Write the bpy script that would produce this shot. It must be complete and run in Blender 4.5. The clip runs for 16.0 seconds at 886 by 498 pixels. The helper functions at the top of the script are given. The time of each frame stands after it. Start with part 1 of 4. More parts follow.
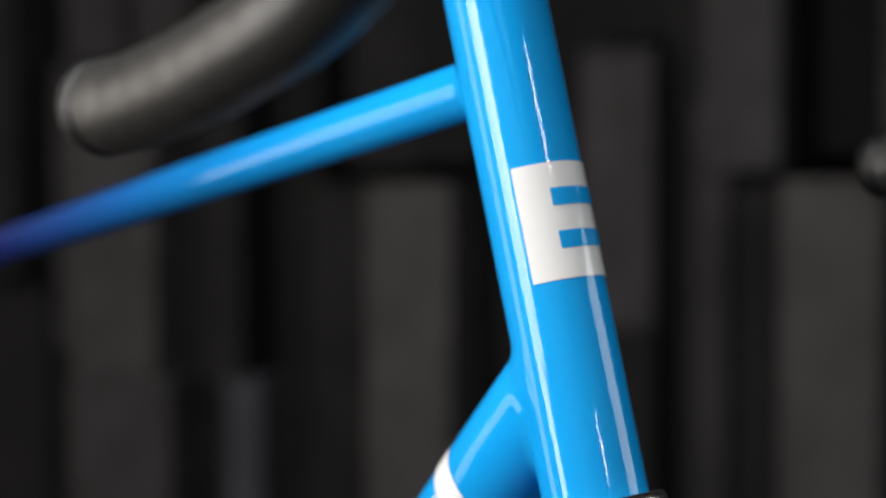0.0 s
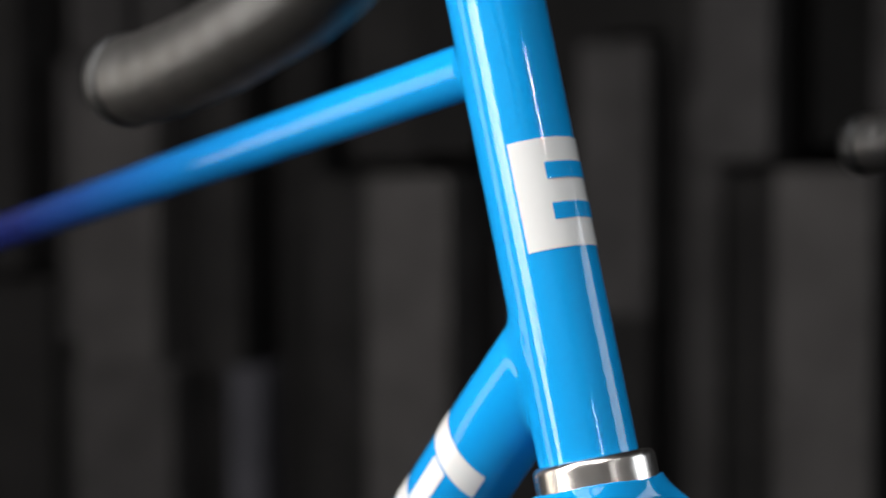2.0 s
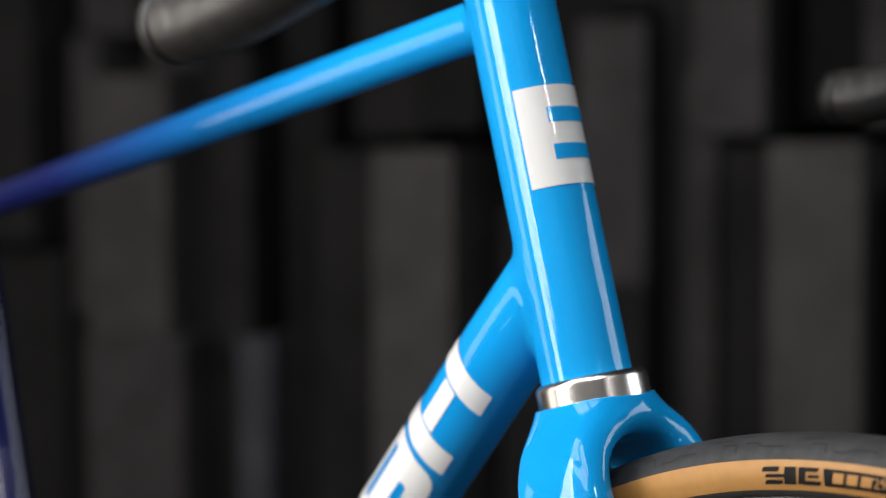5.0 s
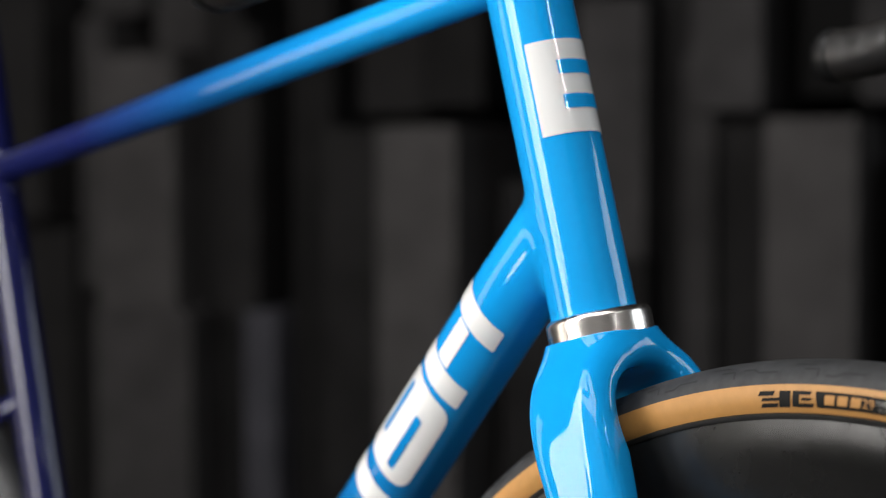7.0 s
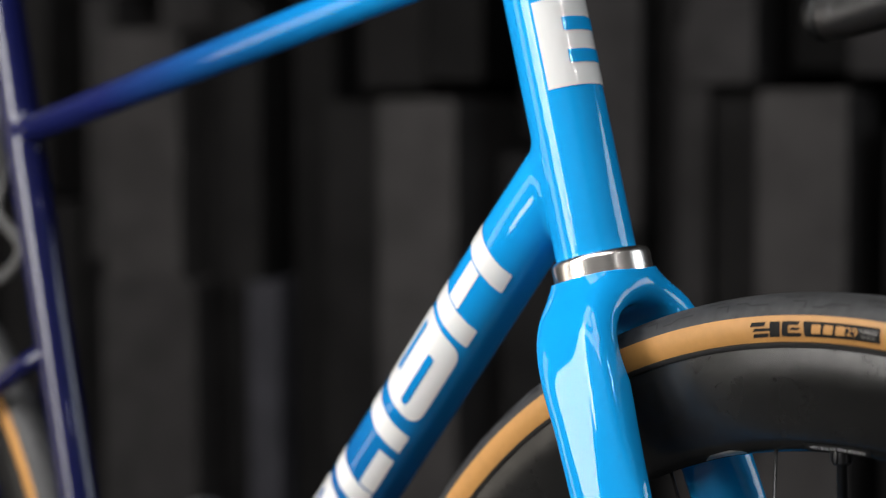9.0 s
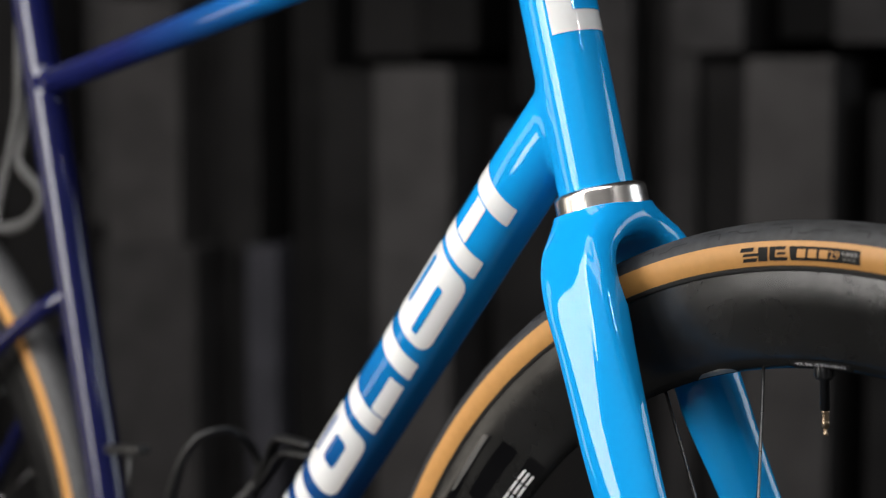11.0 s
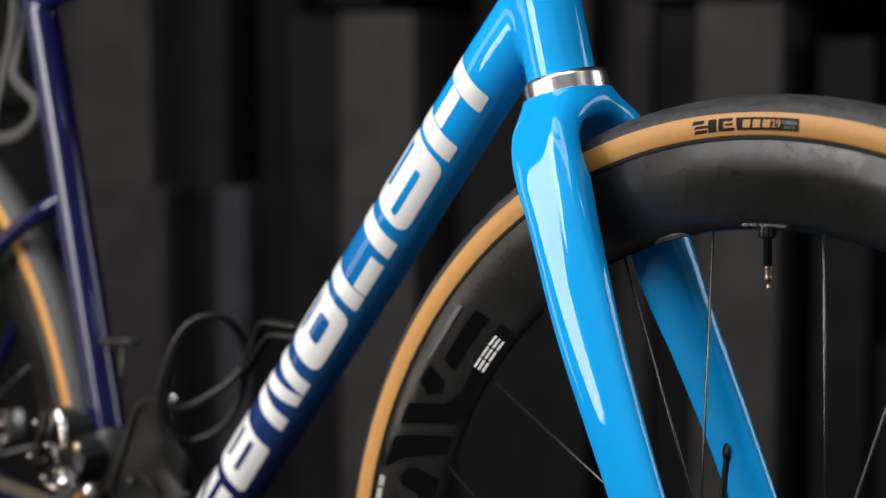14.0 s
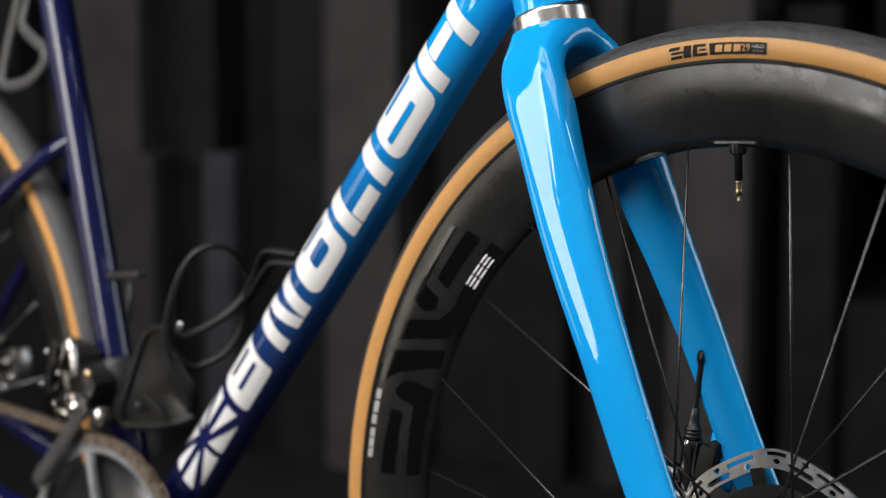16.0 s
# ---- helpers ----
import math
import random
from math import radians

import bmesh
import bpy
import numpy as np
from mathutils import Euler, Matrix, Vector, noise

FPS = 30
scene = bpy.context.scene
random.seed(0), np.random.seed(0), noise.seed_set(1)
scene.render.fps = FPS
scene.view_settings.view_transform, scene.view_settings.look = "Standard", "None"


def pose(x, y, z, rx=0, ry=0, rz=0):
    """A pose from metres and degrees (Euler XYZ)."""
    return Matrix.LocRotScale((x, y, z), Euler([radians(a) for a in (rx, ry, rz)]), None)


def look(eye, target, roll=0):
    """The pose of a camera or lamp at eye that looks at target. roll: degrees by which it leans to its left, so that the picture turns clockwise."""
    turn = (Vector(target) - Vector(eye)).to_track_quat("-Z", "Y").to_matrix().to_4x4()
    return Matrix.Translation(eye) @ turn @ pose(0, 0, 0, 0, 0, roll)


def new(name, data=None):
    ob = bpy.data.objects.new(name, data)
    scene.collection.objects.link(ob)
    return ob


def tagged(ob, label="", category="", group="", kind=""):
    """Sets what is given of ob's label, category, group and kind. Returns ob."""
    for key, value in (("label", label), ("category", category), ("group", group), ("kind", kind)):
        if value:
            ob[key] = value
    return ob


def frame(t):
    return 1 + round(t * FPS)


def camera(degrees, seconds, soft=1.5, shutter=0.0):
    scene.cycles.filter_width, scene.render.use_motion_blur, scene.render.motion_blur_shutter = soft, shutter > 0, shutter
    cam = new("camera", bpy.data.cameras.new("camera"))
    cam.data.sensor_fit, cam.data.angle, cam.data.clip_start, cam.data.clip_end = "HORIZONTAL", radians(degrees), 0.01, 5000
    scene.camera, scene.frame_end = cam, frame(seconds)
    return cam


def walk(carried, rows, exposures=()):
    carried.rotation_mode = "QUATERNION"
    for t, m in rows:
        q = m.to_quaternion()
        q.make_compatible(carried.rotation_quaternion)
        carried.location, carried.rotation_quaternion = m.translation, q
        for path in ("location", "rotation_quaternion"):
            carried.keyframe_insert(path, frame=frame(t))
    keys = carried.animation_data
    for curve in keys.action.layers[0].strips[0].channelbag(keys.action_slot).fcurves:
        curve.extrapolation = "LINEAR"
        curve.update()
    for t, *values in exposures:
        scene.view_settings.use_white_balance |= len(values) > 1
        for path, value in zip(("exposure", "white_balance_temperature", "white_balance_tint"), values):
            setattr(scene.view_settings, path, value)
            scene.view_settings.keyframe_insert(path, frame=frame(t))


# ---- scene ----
LENS = 27.88
cam = camera(LENS, 16.0, 1.1)
ROWS = [
    (0.0, 0.3014, -0.5098, 0.8223, 86.933, 0.126, 46.913),
    (0.5, 0.3084, -0.5167, 0.8189, 86.937, 0.173, 46.906),
    (1.0, 0.3152, -0.5233, 0.8167, 86.953, 0.208, 46.898),
    (1.5, 0.3221, -0.5297, 0.8150, 86.956, 0.227, 46.879),
    (2.0, 0.3293, -0.5364, 0.8131, 86.897, 0.232, 46.876),
    (2.5, 0.3366, -0.5434, 0.8110, 86.790, 0.238, 46.870),
    (3.0, 0.3449, -0.5514, 0.8087, 86.684, 0.239, 46.873),
    (3.5, 0.3531, -0.5602, 0.8058, 86.632, 0.228, 46.847),
    (6.0, 0.3932, -0.6097, 0.7847, 86.414, 0.234, 46.832),
    (6.5, 0.4007, -0.6203, 0.7797, 86.333, 0.226, 46.780),
    (7.0, 0.4090, -0.6307, 0.7759, 86.185, 0.192, 46.758),
    (7.5, 0.4177, -0.6420, 0.7719, 86.098, 0.212, 46.704),
    (8.0, 0.4259, -0.6536, 0.7683, 85.928, 0.233, 46.647),
    (8.5, 0.4349, -0.6647, 0.7647, 85.760, 0.210, 46.625),
    (9.0, 0.4448, -0.6772, 0.7600, 85.692, 0.214, 46.553),
    (11.5, 0.4921, -0.7432, 0.7335, 84.896, 0.003, 45.969),
    (12.0, 0.5024, -0.7560, 0.7259, 84.750, -0.035, 45.745),
    (12.5, 0.5125, -0.7685, 0.7167, 84.648, -0.072, 45.496),
    (13.0, 0.5220, -0.7808, 0.7078, 84.533, -0.092, 45.270),
    (13.5, 0.5319, -0.7935, 0.6994, 84.436, -0.079, 44.964),
    (14.0, 0.5423, -0.8084, 0.6914, 84.335, -0.068, 44.660),
    (14.5, 0.5530, -0.8251, 0.6835, 84.243, -0.063, 44.366),
    (15.0, 0.5647, -0.8427, 0.6752, 84.167, -0.094, 44.160),
    (15.5, 0.5780, -0.8609, 0.6659, 84.108, -0.037, 43.990),
    (16.0, 0.5926, -0.8797, 0.6564, 84.010, -0.020, 43.769),
]
walk(cam, [(t, pose(x, y, z, rx, ry, rz)) for t, x, y, z, rx, ry, rz in ROWS])

# ---- world and lamps: a dark studio with soft boxes ----
world = bpy.data.worlds.new("studio_air")
scene.world = world
world.use_nodes = True
world.node_tree.nodes["Background"].inputs[0].default_value = (0.55, 0.6, 0.7, 1)
world.node_tree.nodes["Background"].inputs[1].default_value = 0.004
scene.view_settings.exposure = 0.08

def lamp_at(name, eye, target, wide, tall, watts, colour=(1, 1, 1), lean=0.0, shape="RECTANGLE"):
    """A soft box at eye that faces target; lean turns its head to the left."""
    lamp = bpy.data.lights.new(name, "AREA")
    lamp.shape, lamp.size, lamp.size_y, lamp.energy, lamp.color = shape, wide, tall, watts, colour
    ob = new(name, lamp)
    ob.matrix_world = look(eye, target) @ Matrix.Rotation(radians(lean), 4, "Z")
    return ob


lamp_at("key_octabox", (-0.70, -1.13, 1.13), (-1.23, -0.28, 1.13), 0.58, 1.48, 20.5, (1, 0.965, 0.92), lean=15, shape="ELLIPSE")
lamp_at("key_core", (-0.44, -1.13, 1.27), (-0.24, -0.03, 1.27), 0.20, 1.05, 6.4, lean=8, shape="ELLIPSE")
lamp_at("side_scrim", (-1.64, -1.25, 0.66), (-0.12, -0.2, 0.64), 0.50, 1.10, 4.0, (1, 0.9, 0.78))
# unseen area lamp, added for the pale stripe down the tubes' right edges
lamp_at("window_glow", (1.10, 1.32, 1.12), (-0.15, 0.0, 0.9), 0.85, 0.60, 5.6, (0.86, 0.93, 1.0))
lamp_at("side_lamp", (1.42, -0.07, 1.69), (-0.17, 0.0, 0.8), 0.05, 0.17, 1.2)
lamp_at("low_lamp", (1.52, -0.40, 1.22), (-0.15, 0.0, 0.72), 0.03, 0.10, 0.4)
lamp_at("ceiling_box", (0.35, -1.45, 2.7), (0.35, -1.2, 0.6), 3.3, 2.6, 108)


# ---- materials ----
def nodes_of(name):
    m = bpy.data.materials.new(name)
    m.use_nodes = True
    return m, m.node_tree.nodes, m.node_tree.links, m.node_tree.nodes["Principled BSDF"]


def ramp(nodes, stops):
    r = nodes.new("ShaderNodeValToRGB")
    els = r.color_ramp.elements
    while len(els) < len(stops):
        els.new(0.5)
    for e, (p, c) in zip(els, stops):
        e.position, e.color = p, (*c, 1)
    return r


def bumped(nodes, links, shader, scale, strength, distance=0.001, detail=4):
    tex = nodes.new("ShaderNodeTexCoord")
    n = nodes.new("ShaderNodeTexNoise")
    n.inputs["Scale"].default_value, n.inputs["Detail"].default_value = scale, detail
    b = nodes.new("ShaderNodeBump")
    b.inputs["Strength"].default_value, b.inputs["Distance"].default_value = strength, distance
    links.new(tex.outputs["Object"], n.inputs["Vector"])
    links.new(n.outputs["Fac"], b.inputs["Height"])
    links.new(b.outputs["Normal"], shader.inputs["Normal"])
    return n


def plain(name, colour, rough=0.5, metal=0.0, coat=0.0, vary=0.12, scale=60, bump=0.15, distance=0.0004, coat_rough=0.03, spec=0.5):
    m, nodes, links, s = nodes_of(name)
    s.inputs["Metallic"].default_value, s.inputs["Specular IOR Level"].default_value = metal, spec
    s.inputs["Coat Weight"].default_value, s.inputs["Coat Roughness"].default_value = coat, coat_rough
    n = bumped(nodes, links, s, scale, bump, distance)
    lo, hi = [c * (1 - vary) for c in colour], [min(1, c * (1 + vary)) for c in colour]
    r = ramp(nodes, [(0.3, lo), (0.7, hi)])
    links.new(n.outputs["Fac"], r.inputs["Fac"])
    links.new(r.outputs["Color"], s.inputs["Base Color"])
    big = nodes.new("ShaderNodeTexNoise")
    big.inputs["Scale"].default_value = scale * 0.13
    span = nodes.new("ShaderNodeMapRange")
    span.inputs["To Min"].default_value, span.inputs["To Max"].default_value = max(0.02, rough * 0.85), min(1, rough * 1.15)
    tex = nodes.new("ShaderNodeTexCoord")
    links.new(tex.outputs["Object"], big.inputs["Vector"])
    links.new(big.outputs["Fac"], span.inputs["Value"])
    links.new(span.outputs["Result"], s.inputs["Roughness"])
    return m


def fade_paint():
    """Clear-coated paint that fades from sky blue at the head tube to navy at the seat tube."""
    m, nodes, links, s = nodes_of("fade_paint")
    geo = nodes.new("ShaderNodeNewGeometry")
    dot = nodes.new("ShaderNodeVectorMath")
    dot.operation = "DOT_PRODUCT"
    dot.inputs[1].default_value = (0.93, 0, 0.37)
    span = nodes.new("ShaderNodeMapRange")
    span.inputs["From Min"].default_value, span.inputs["From Max"].default_value = -0.381, 0.087
    links.new(geo.outputs["Position"], dot.inputs[0])
    links.new(dot.outputs["Value"], span.inputs["Value"])
    r = ramp(nodes, [(0.0, (0.004, 0.005, 0.036)), (0.24, (0.007, 0.011, 0.070)), (0.38, (0.008, 0.034, 0.138)), (0.51, (0.006, 0.072, 0.238)), (0.68, (0.004, 0.155, 0.42)), (0.86, (0.005, 0.262, 0.63)), (1.0, (0.006, 0.312, 0.735))])
    links.new(span.outputs["Result"], r.inputs["Fac"])
    flake = nodes.new("ShaderNodeTexNoise")
    flake.inputs["Scale"].default_value, flake.inputs["Detail"].default_value = 18, 5
    tex = nodes.new("ShaderNodeTexCoord")
    links.new(tex.outputs["Object"], flake.inputs["Vector"])
    mix = nodes.new("ShaderNodeHueSaturation")
    val = nodes.new("ShaderNodeMapRange")
    val.inputs["To Min"].default_value, val.inputs["To Max"].default_value = 0.94, 1.06
    links.new(flake.outputs["Fac"], val.inputs["Value"])
    links.new(val.outputs["Result"], mix.inputs["Value"])
    links.new(r.outputs["Color"], mix.inputs["Color"])
    links.new(mix.outputs["Color"], s.inputs["Base Color"])
    s.inputs["Roughness"].default_value = 0.5
    s.inputs["Specular IOR Level"].default_value = 0.0
    s.inputs["Coat Weight"].default_value, s.inputs["Coat Roughness"].default_value = 1.0, 0.025
    return m


PAINT = fade_paint()
WHITE = plain("white_decal", (0.75, 0.745, 0.735), 0.4, coat=1.0, vary=0.03, scale=30, bump=0.02)
STEEL = plain("polished_steel", (0.76, 0.72, 0.68), 0.25, metal=1.0, vary=0.08, scale=200, bump=0.05, distance=0.0001)
ALLOY = plain("silver_alloy", (0.19, 0.185, 0.18), 0.2, metal=1.0, vary=0.1, scale=120, bump=0.08)
SPOKE = plain("black_spoke", (0.010, 0.010, 0.010), 0.27, metal=0.0, spec=0.85, vary=0.2, scale=150)
BRASS = plain("brass", (0.42, 0.31, 0.21), 0.34, metal=1.0, vary=0.1, scale=200)
CARBON = plain("satin_carbon", (0.011, 0.0108, 0.0106), 0.40, spec=0.16, coat=0.0, vary=0.35, scale=22, bump=0.05)
nodes, links = CARBON.node_tree.nodes, CARBON.node_tree.links
cloud, span, tex = nodes.new("ShaderNodeTexNoise"), nodes.new("ShaderNodeMapRange"), nodes.new("ShaderNodeTexCoord")
cloud.inputs["Scale"].default_value, cloud.inputs["Detail"].default_value, cloud.inputs["Roughness"].default_value = 38, 5, 0.6
span.inputs["From Min"].default_value, span.inputs["From Max"].default_value = 0.35, 0.65
span.inputs["To Min"].default_value, span.inputs["To Max"].default_value = 0.17, 0.27
links.new(tex.outputs["Object"], cloud.inputs["Vector"])
links.new(cloud.outputs["Fac"], span.inputs["Value"])
links.new(span.outputs["Result"], nodes["Principled BSDF"].inputs["Roughness"])
smudge, gain = nodes.new("ShaderNodeTexNoise"), nodes.new("ShaderNodeMapRange")
smudge.inputs["Scale"].default_value, smudge.inputs["Detail"].default_value, smudge.inputs["Roughness"].default_value = 24, 6, 0.65
gain.inputs["From Min"].default_value, gain.inputs["From Max"].default_value = 0.36, 0.64
gain.inputs["To Min"].default_value, gain.inputs["To Max"].default_value = 0.26, 0.60
links.new(tex.outputs["Object"], smudge.inputs["Vector"])
links.new(smudge.outputs["Fac"], gain.inputs["Value"])
links.new(gain.outputs["Result"], nodes["Principled BSDF"].inputs["Specular IOR Level"])
GLOSS_BLACK = plain("gloss_black_decal", (0.0025, 0.0025, 0.003), 0.08, spec=0.4, coat=0.0, vary=0.2, scale=40, bump=0.02)
PALE_DECAL = plain("pale_grey_decal", (0.30, 0.295, 0.29), 0.35, vary=0.1, scale=50, bump=0.03)
STRAP = plain("grey_rubber", (0.042, 0.042, 0.042), 0.6, vary=0.15)
ROTOR = plain("brushed_rotor", (0.68, 0.66, 0.64), 0.36, metal=1.0, vary=0.15, scale=150, bump=0.05)
GREY_DECAL = plain("grey_decal", (0.075, 0.072, 0.068), 0.35, coat=0.3, vary=0.15, scale=50, bump=0.03)
RUBBER = plain("tread_rubber", (0.03, 0.03, 0.031), 0.62, vary=0.3, scale=160, bump=0.3, distance=0.0004)
# the tread rubber at half brightness, for shade inside the grooves
GROOVE_SHADE = plain("groove_shade_rubber", (0.015, 0.015, 0.0155), 0.66, vary=0.3, scale=160, bump=0.3, distance=0.0004)
TAN = plain("tan_sidewall", (0.455, 0.222, 0.062), 0.5, vary=0.05, scale=240, bump=0.35, distance=0.0003)
INK = plain("black_ink", (0.009, 0.0085, 0.008), 0.6, spec=0.2, vary=0.2, scale=150)
TAPE = plain("bar_tape", (0.022, 0.0200, 0.0185), 0.40, spec=0.85, vary=0.25, scale=420, bump=0.3, distance=0.0006)
BLACK = plain("black_anodised", (0.012, 0.012, 0.013), 0.35, vary=0.2, scale=150, bump=0.06)
CABLE = plain("black_cable", (0.010, 0.010, 0.010), 0.42, vary=0.2, scale=200, bump=0.06)
CAGE_PLATE = plain("dark_grey_plate", (0.045, 0.044, 0.044), 0.4, vary=0.2, scale=80, bump=0.1)
CAGE = plain("black_cage", (0.009, 0.009, 0.009), 0.46, vary=0.25, scale=80, bump=0.1)
CHAIN = plain("chain_steel", (0.38, 0.315, 0.25), 0.3, metal=0.9, vary=0.3, scale=150)
RING_GREY = plain("chainring_grey", (0.30, 0.31, 0.32), 0.35, metal=0.6, vary=0.2, scale=80)
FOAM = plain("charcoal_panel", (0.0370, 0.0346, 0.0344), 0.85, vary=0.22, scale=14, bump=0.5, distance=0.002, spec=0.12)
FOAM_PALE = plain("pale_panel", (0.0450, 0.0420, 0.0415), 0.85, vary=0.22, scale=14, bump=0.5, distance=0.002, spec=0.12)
# near-black copy of the panel colour: shade of the recesses painted in
FOAM_SHADED = plain("shaded_panel", (0.0064, 0.0060, 0.0060), 0.9, vary=0.25, scale=14, bump=0.5, distance=0.002, spec=0.12)
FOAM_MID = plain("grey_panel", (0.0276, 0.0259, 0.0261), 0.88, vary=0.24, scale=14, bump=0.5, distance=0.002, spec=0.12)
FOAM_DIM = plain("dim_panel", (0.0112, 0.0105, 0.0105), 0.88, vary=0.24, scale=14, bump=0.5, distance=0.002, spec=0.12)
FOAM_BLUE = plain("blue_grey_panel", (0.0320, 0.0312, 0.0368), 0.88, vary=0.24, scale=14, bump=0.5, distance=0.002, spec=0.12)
for m, low in ((FOAM, 0.85), (FOAM_MID, 0.8), (FOAM_DIM, 0.8), (FOAM_BLUE, 0.9), (FOAM_SHADED, 0.5)):
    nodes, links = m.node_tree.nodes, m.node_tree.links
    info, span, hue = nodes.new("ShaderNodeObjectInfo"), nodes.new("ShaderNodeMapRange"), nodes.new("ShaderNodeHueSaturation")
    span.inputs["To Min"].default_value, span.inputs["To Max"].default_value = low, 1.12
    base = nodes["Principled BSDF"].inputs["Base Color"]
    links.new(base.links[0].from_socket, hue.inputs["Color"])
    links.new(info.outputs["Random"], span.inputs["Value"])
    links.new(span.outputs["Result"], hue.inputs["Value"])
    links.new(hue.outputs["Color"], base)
PALE_WALL = plain("grey_wall", (0.22, 0.215, 0.21), 0.7, vary=0.1, scale=6, bump=0.3, distance=0.003)
WALL = plain("dark_wall", (0.02, 0.02, 0.021), 0.8, vary=0.2, scale=6, bump=0.3, distance=0.003)
FLOOR = plain("grey_floor", (0.007, 0.0067, 0.0065), 0.6, vary=0.25, scale=9, bump=0.2, distance=0.002)


# ---- shaping tools ----
def part(name, bm, material, parent=None, label="", smooth=True):
    """Links a bmesh as one mesh object."""
    me = bpy.data.meshes.new(name)
    if smooth:
        for e in bm.edges:
            e.smooth = e.calc_face_angle(0) < 0.7
    bm.to_mesh(me)
    bm.free()
    return mesh_part(name, me, material, parent, label, smooth)


def mesh_part(name, me, material, parent=None, label="", smooth=True):
    me.materials.append(material)
    if smooth:
        for face in me.polygons:
            face.use_smooth = True
    ob = new(name, me)
    if parent:
        ob.parent = parent
        ob.matrix_parent_inverse = parent.matrix_world.inverted() if parent.type == "EMPTY" else Matrix()
    if label:
        tagged(ob, label)
    return ob


def box(bm, lo, hi, m=Matrix(), bevel=0.0):
    r = bmesh.ops.create_cube(bm, size=1)
    c = [(a + b) / 2 for a, b in zip(lo, hi)]
    s = [b - a for a, b in zip(lo, hi)]
    bmesh.ops.transform(bm, verts=r["verts"], matrix=m @ Matrix.LocRotScale(c, None, s))
    if bevel:
        edges = list({e for v in r["verts"] for e in v.link_edges})
        bmesh.ops.bevel(bm, geom=edges, offset=bevel, segments=2, affect="EDGES", profile=0.6)
    return bm


def frame_at(p, d):
    """A matrix at p whose z axis runs along d."""
    return Matrix.Translation(p) @ Vector(d).to_track_quat("Z", "Y").to_matrix().to_4x4()


def turned(profile, m=Matrix(), steps=48, bm=None):
    """A solid of revolution about z from (radius, z) pairs."""
    bm = bm or bmesh.new()
    rings = []
    for r, z in profile:
        rings.append([bm.verts.new(m @ Vector((r * math.cos(2 * math.pi * i / steps), r * math.sin(2 * math.pi * i / steps), z))) for i in range(steps)])
    for a, b in zip(rings, rings[1:]):
        for i in range(steps):
            j = (i + 1) % steps
            bm.faces.new((a[i], a[j], b[j], b[i]))
    for ring, flip in ((rings[0], True), (rings[-1], False)):
        if (Vector(ring[0].co) - Vector(ring[steps // 2].co)).length > 1e-5:
            bm.faces.new(ring[::-1] if flip else ring)
    return bm


def hoop(profile, steps=240, centre=(0, 0, 0)):
    """A closed profile of (radius, y) pairs swept round the y axis."""
    bm = bmesh.new()
    c = Vector(centre)
    rings = []
    for i in range(steps):
        a = 2 * math.pi * i / steps
        rings.append([bm.verts.new(c + Vector((r * math.cos(a), y, r * math.sin(a)))) for r, y in profile])
    n = len(profile)
    for i in range(steps):
        a, b = rings[i], rings[(i + 1) % steps]
        for j in range(n):
            k = (j + 1) % n
            bm.faces.new((a[j], a[k], b[k], b[j]))
    bmesh.ops.recalc_face_normals(bm, faces=bm.faces)
    return bm


def smooth_path(points, steps=10):
    """Points on a smooth curve through those given."""
    p = [np.array(q, float) for q in points]
    p = [2 * p[0] - p[1], *p, 2 * p[-1] - p[-2]]
    out = []
    for a, b, c, d in zip(p, p[1:], p[2:], p[3:]):
        for i in range(steps):
            t = i / steps
            out.append(0.5 * (2 * b + (c - a) * t + (2 * a - 5 * b + 4 * c - d) * t * t + (3 * b - a - 3 * c + d) * t ** 3))
    return out + [p[-2]]


def pipe(points, radius, bm=None, steps=16, flat=1.0, side=(0, 1, 0)):
    """A round or flattened tube along points; radius is a number or one for each point."""
    bm = bm or bmesh.new()
    pts = [Vector(p) for p in points]
    n = len(pts)
    radii = radius if hasattr(radius, "__len__") else [radius] * n
    rings = []
    ref = Vector(side)
    for i, p in enumerate(pts):
        d = (pts[min(i + 1, n - 1)] - pts[max(i - 1, 0)]).normalized()
        u = (ref - d * ref.dot(d))
        if u.length < 1e-4:
            u = d.orthogonal()
        u.normalize()
        w = d.cross(u)
        ref = u
        rings.append([bm.verts.new(p + radii[i] * (u * flat * math.cos(2 * math.pi * k / steps) + w * math.sin(2 * math.pi * k / steps))) for k in range(steps)])
    for a, b in zip(rings, rings[1:]):
        for k in range(steps):
            j = (k + 1) % steps
            bm.faces.new((a[k], a[j], b[j], b[k]))
    bm.faces.new(rings[0][::-1])
    bm.faces.new(rings[-1])
    return bm


def smin(a, b, k):
    h = np.clip(0.5 + 0.5 * (b - a) / k, 0, 1)
    return b * (1 - h) + a * h - k * h * (1 - h)


def tube_field(a, b, ra, rb=None):
    """Distance to a tube with flat ends from a to b."""
    a, b = np.array(a, float), np.array(b, float)
    rb = ra if rb is None else rb
    u = b - a
    length = np.linalg.norm(u)
    u = u / length

    def field(p):
        q = p - a
        s = q @ u
        rad = np.sqrt(np.maximum((q * q).sum(-1) - s * s, 0))
        d = rad - (ra + (rb - ra) * np.clip(s / length, 0, 1))
        e = np.maximum(-s, s - length)
        return np.where(e > 0, np.hypot(np.maximum(d, 0), e) * 1.0 + np.minimum(d, 0) * 0, np.maximum(d, e))
    return field


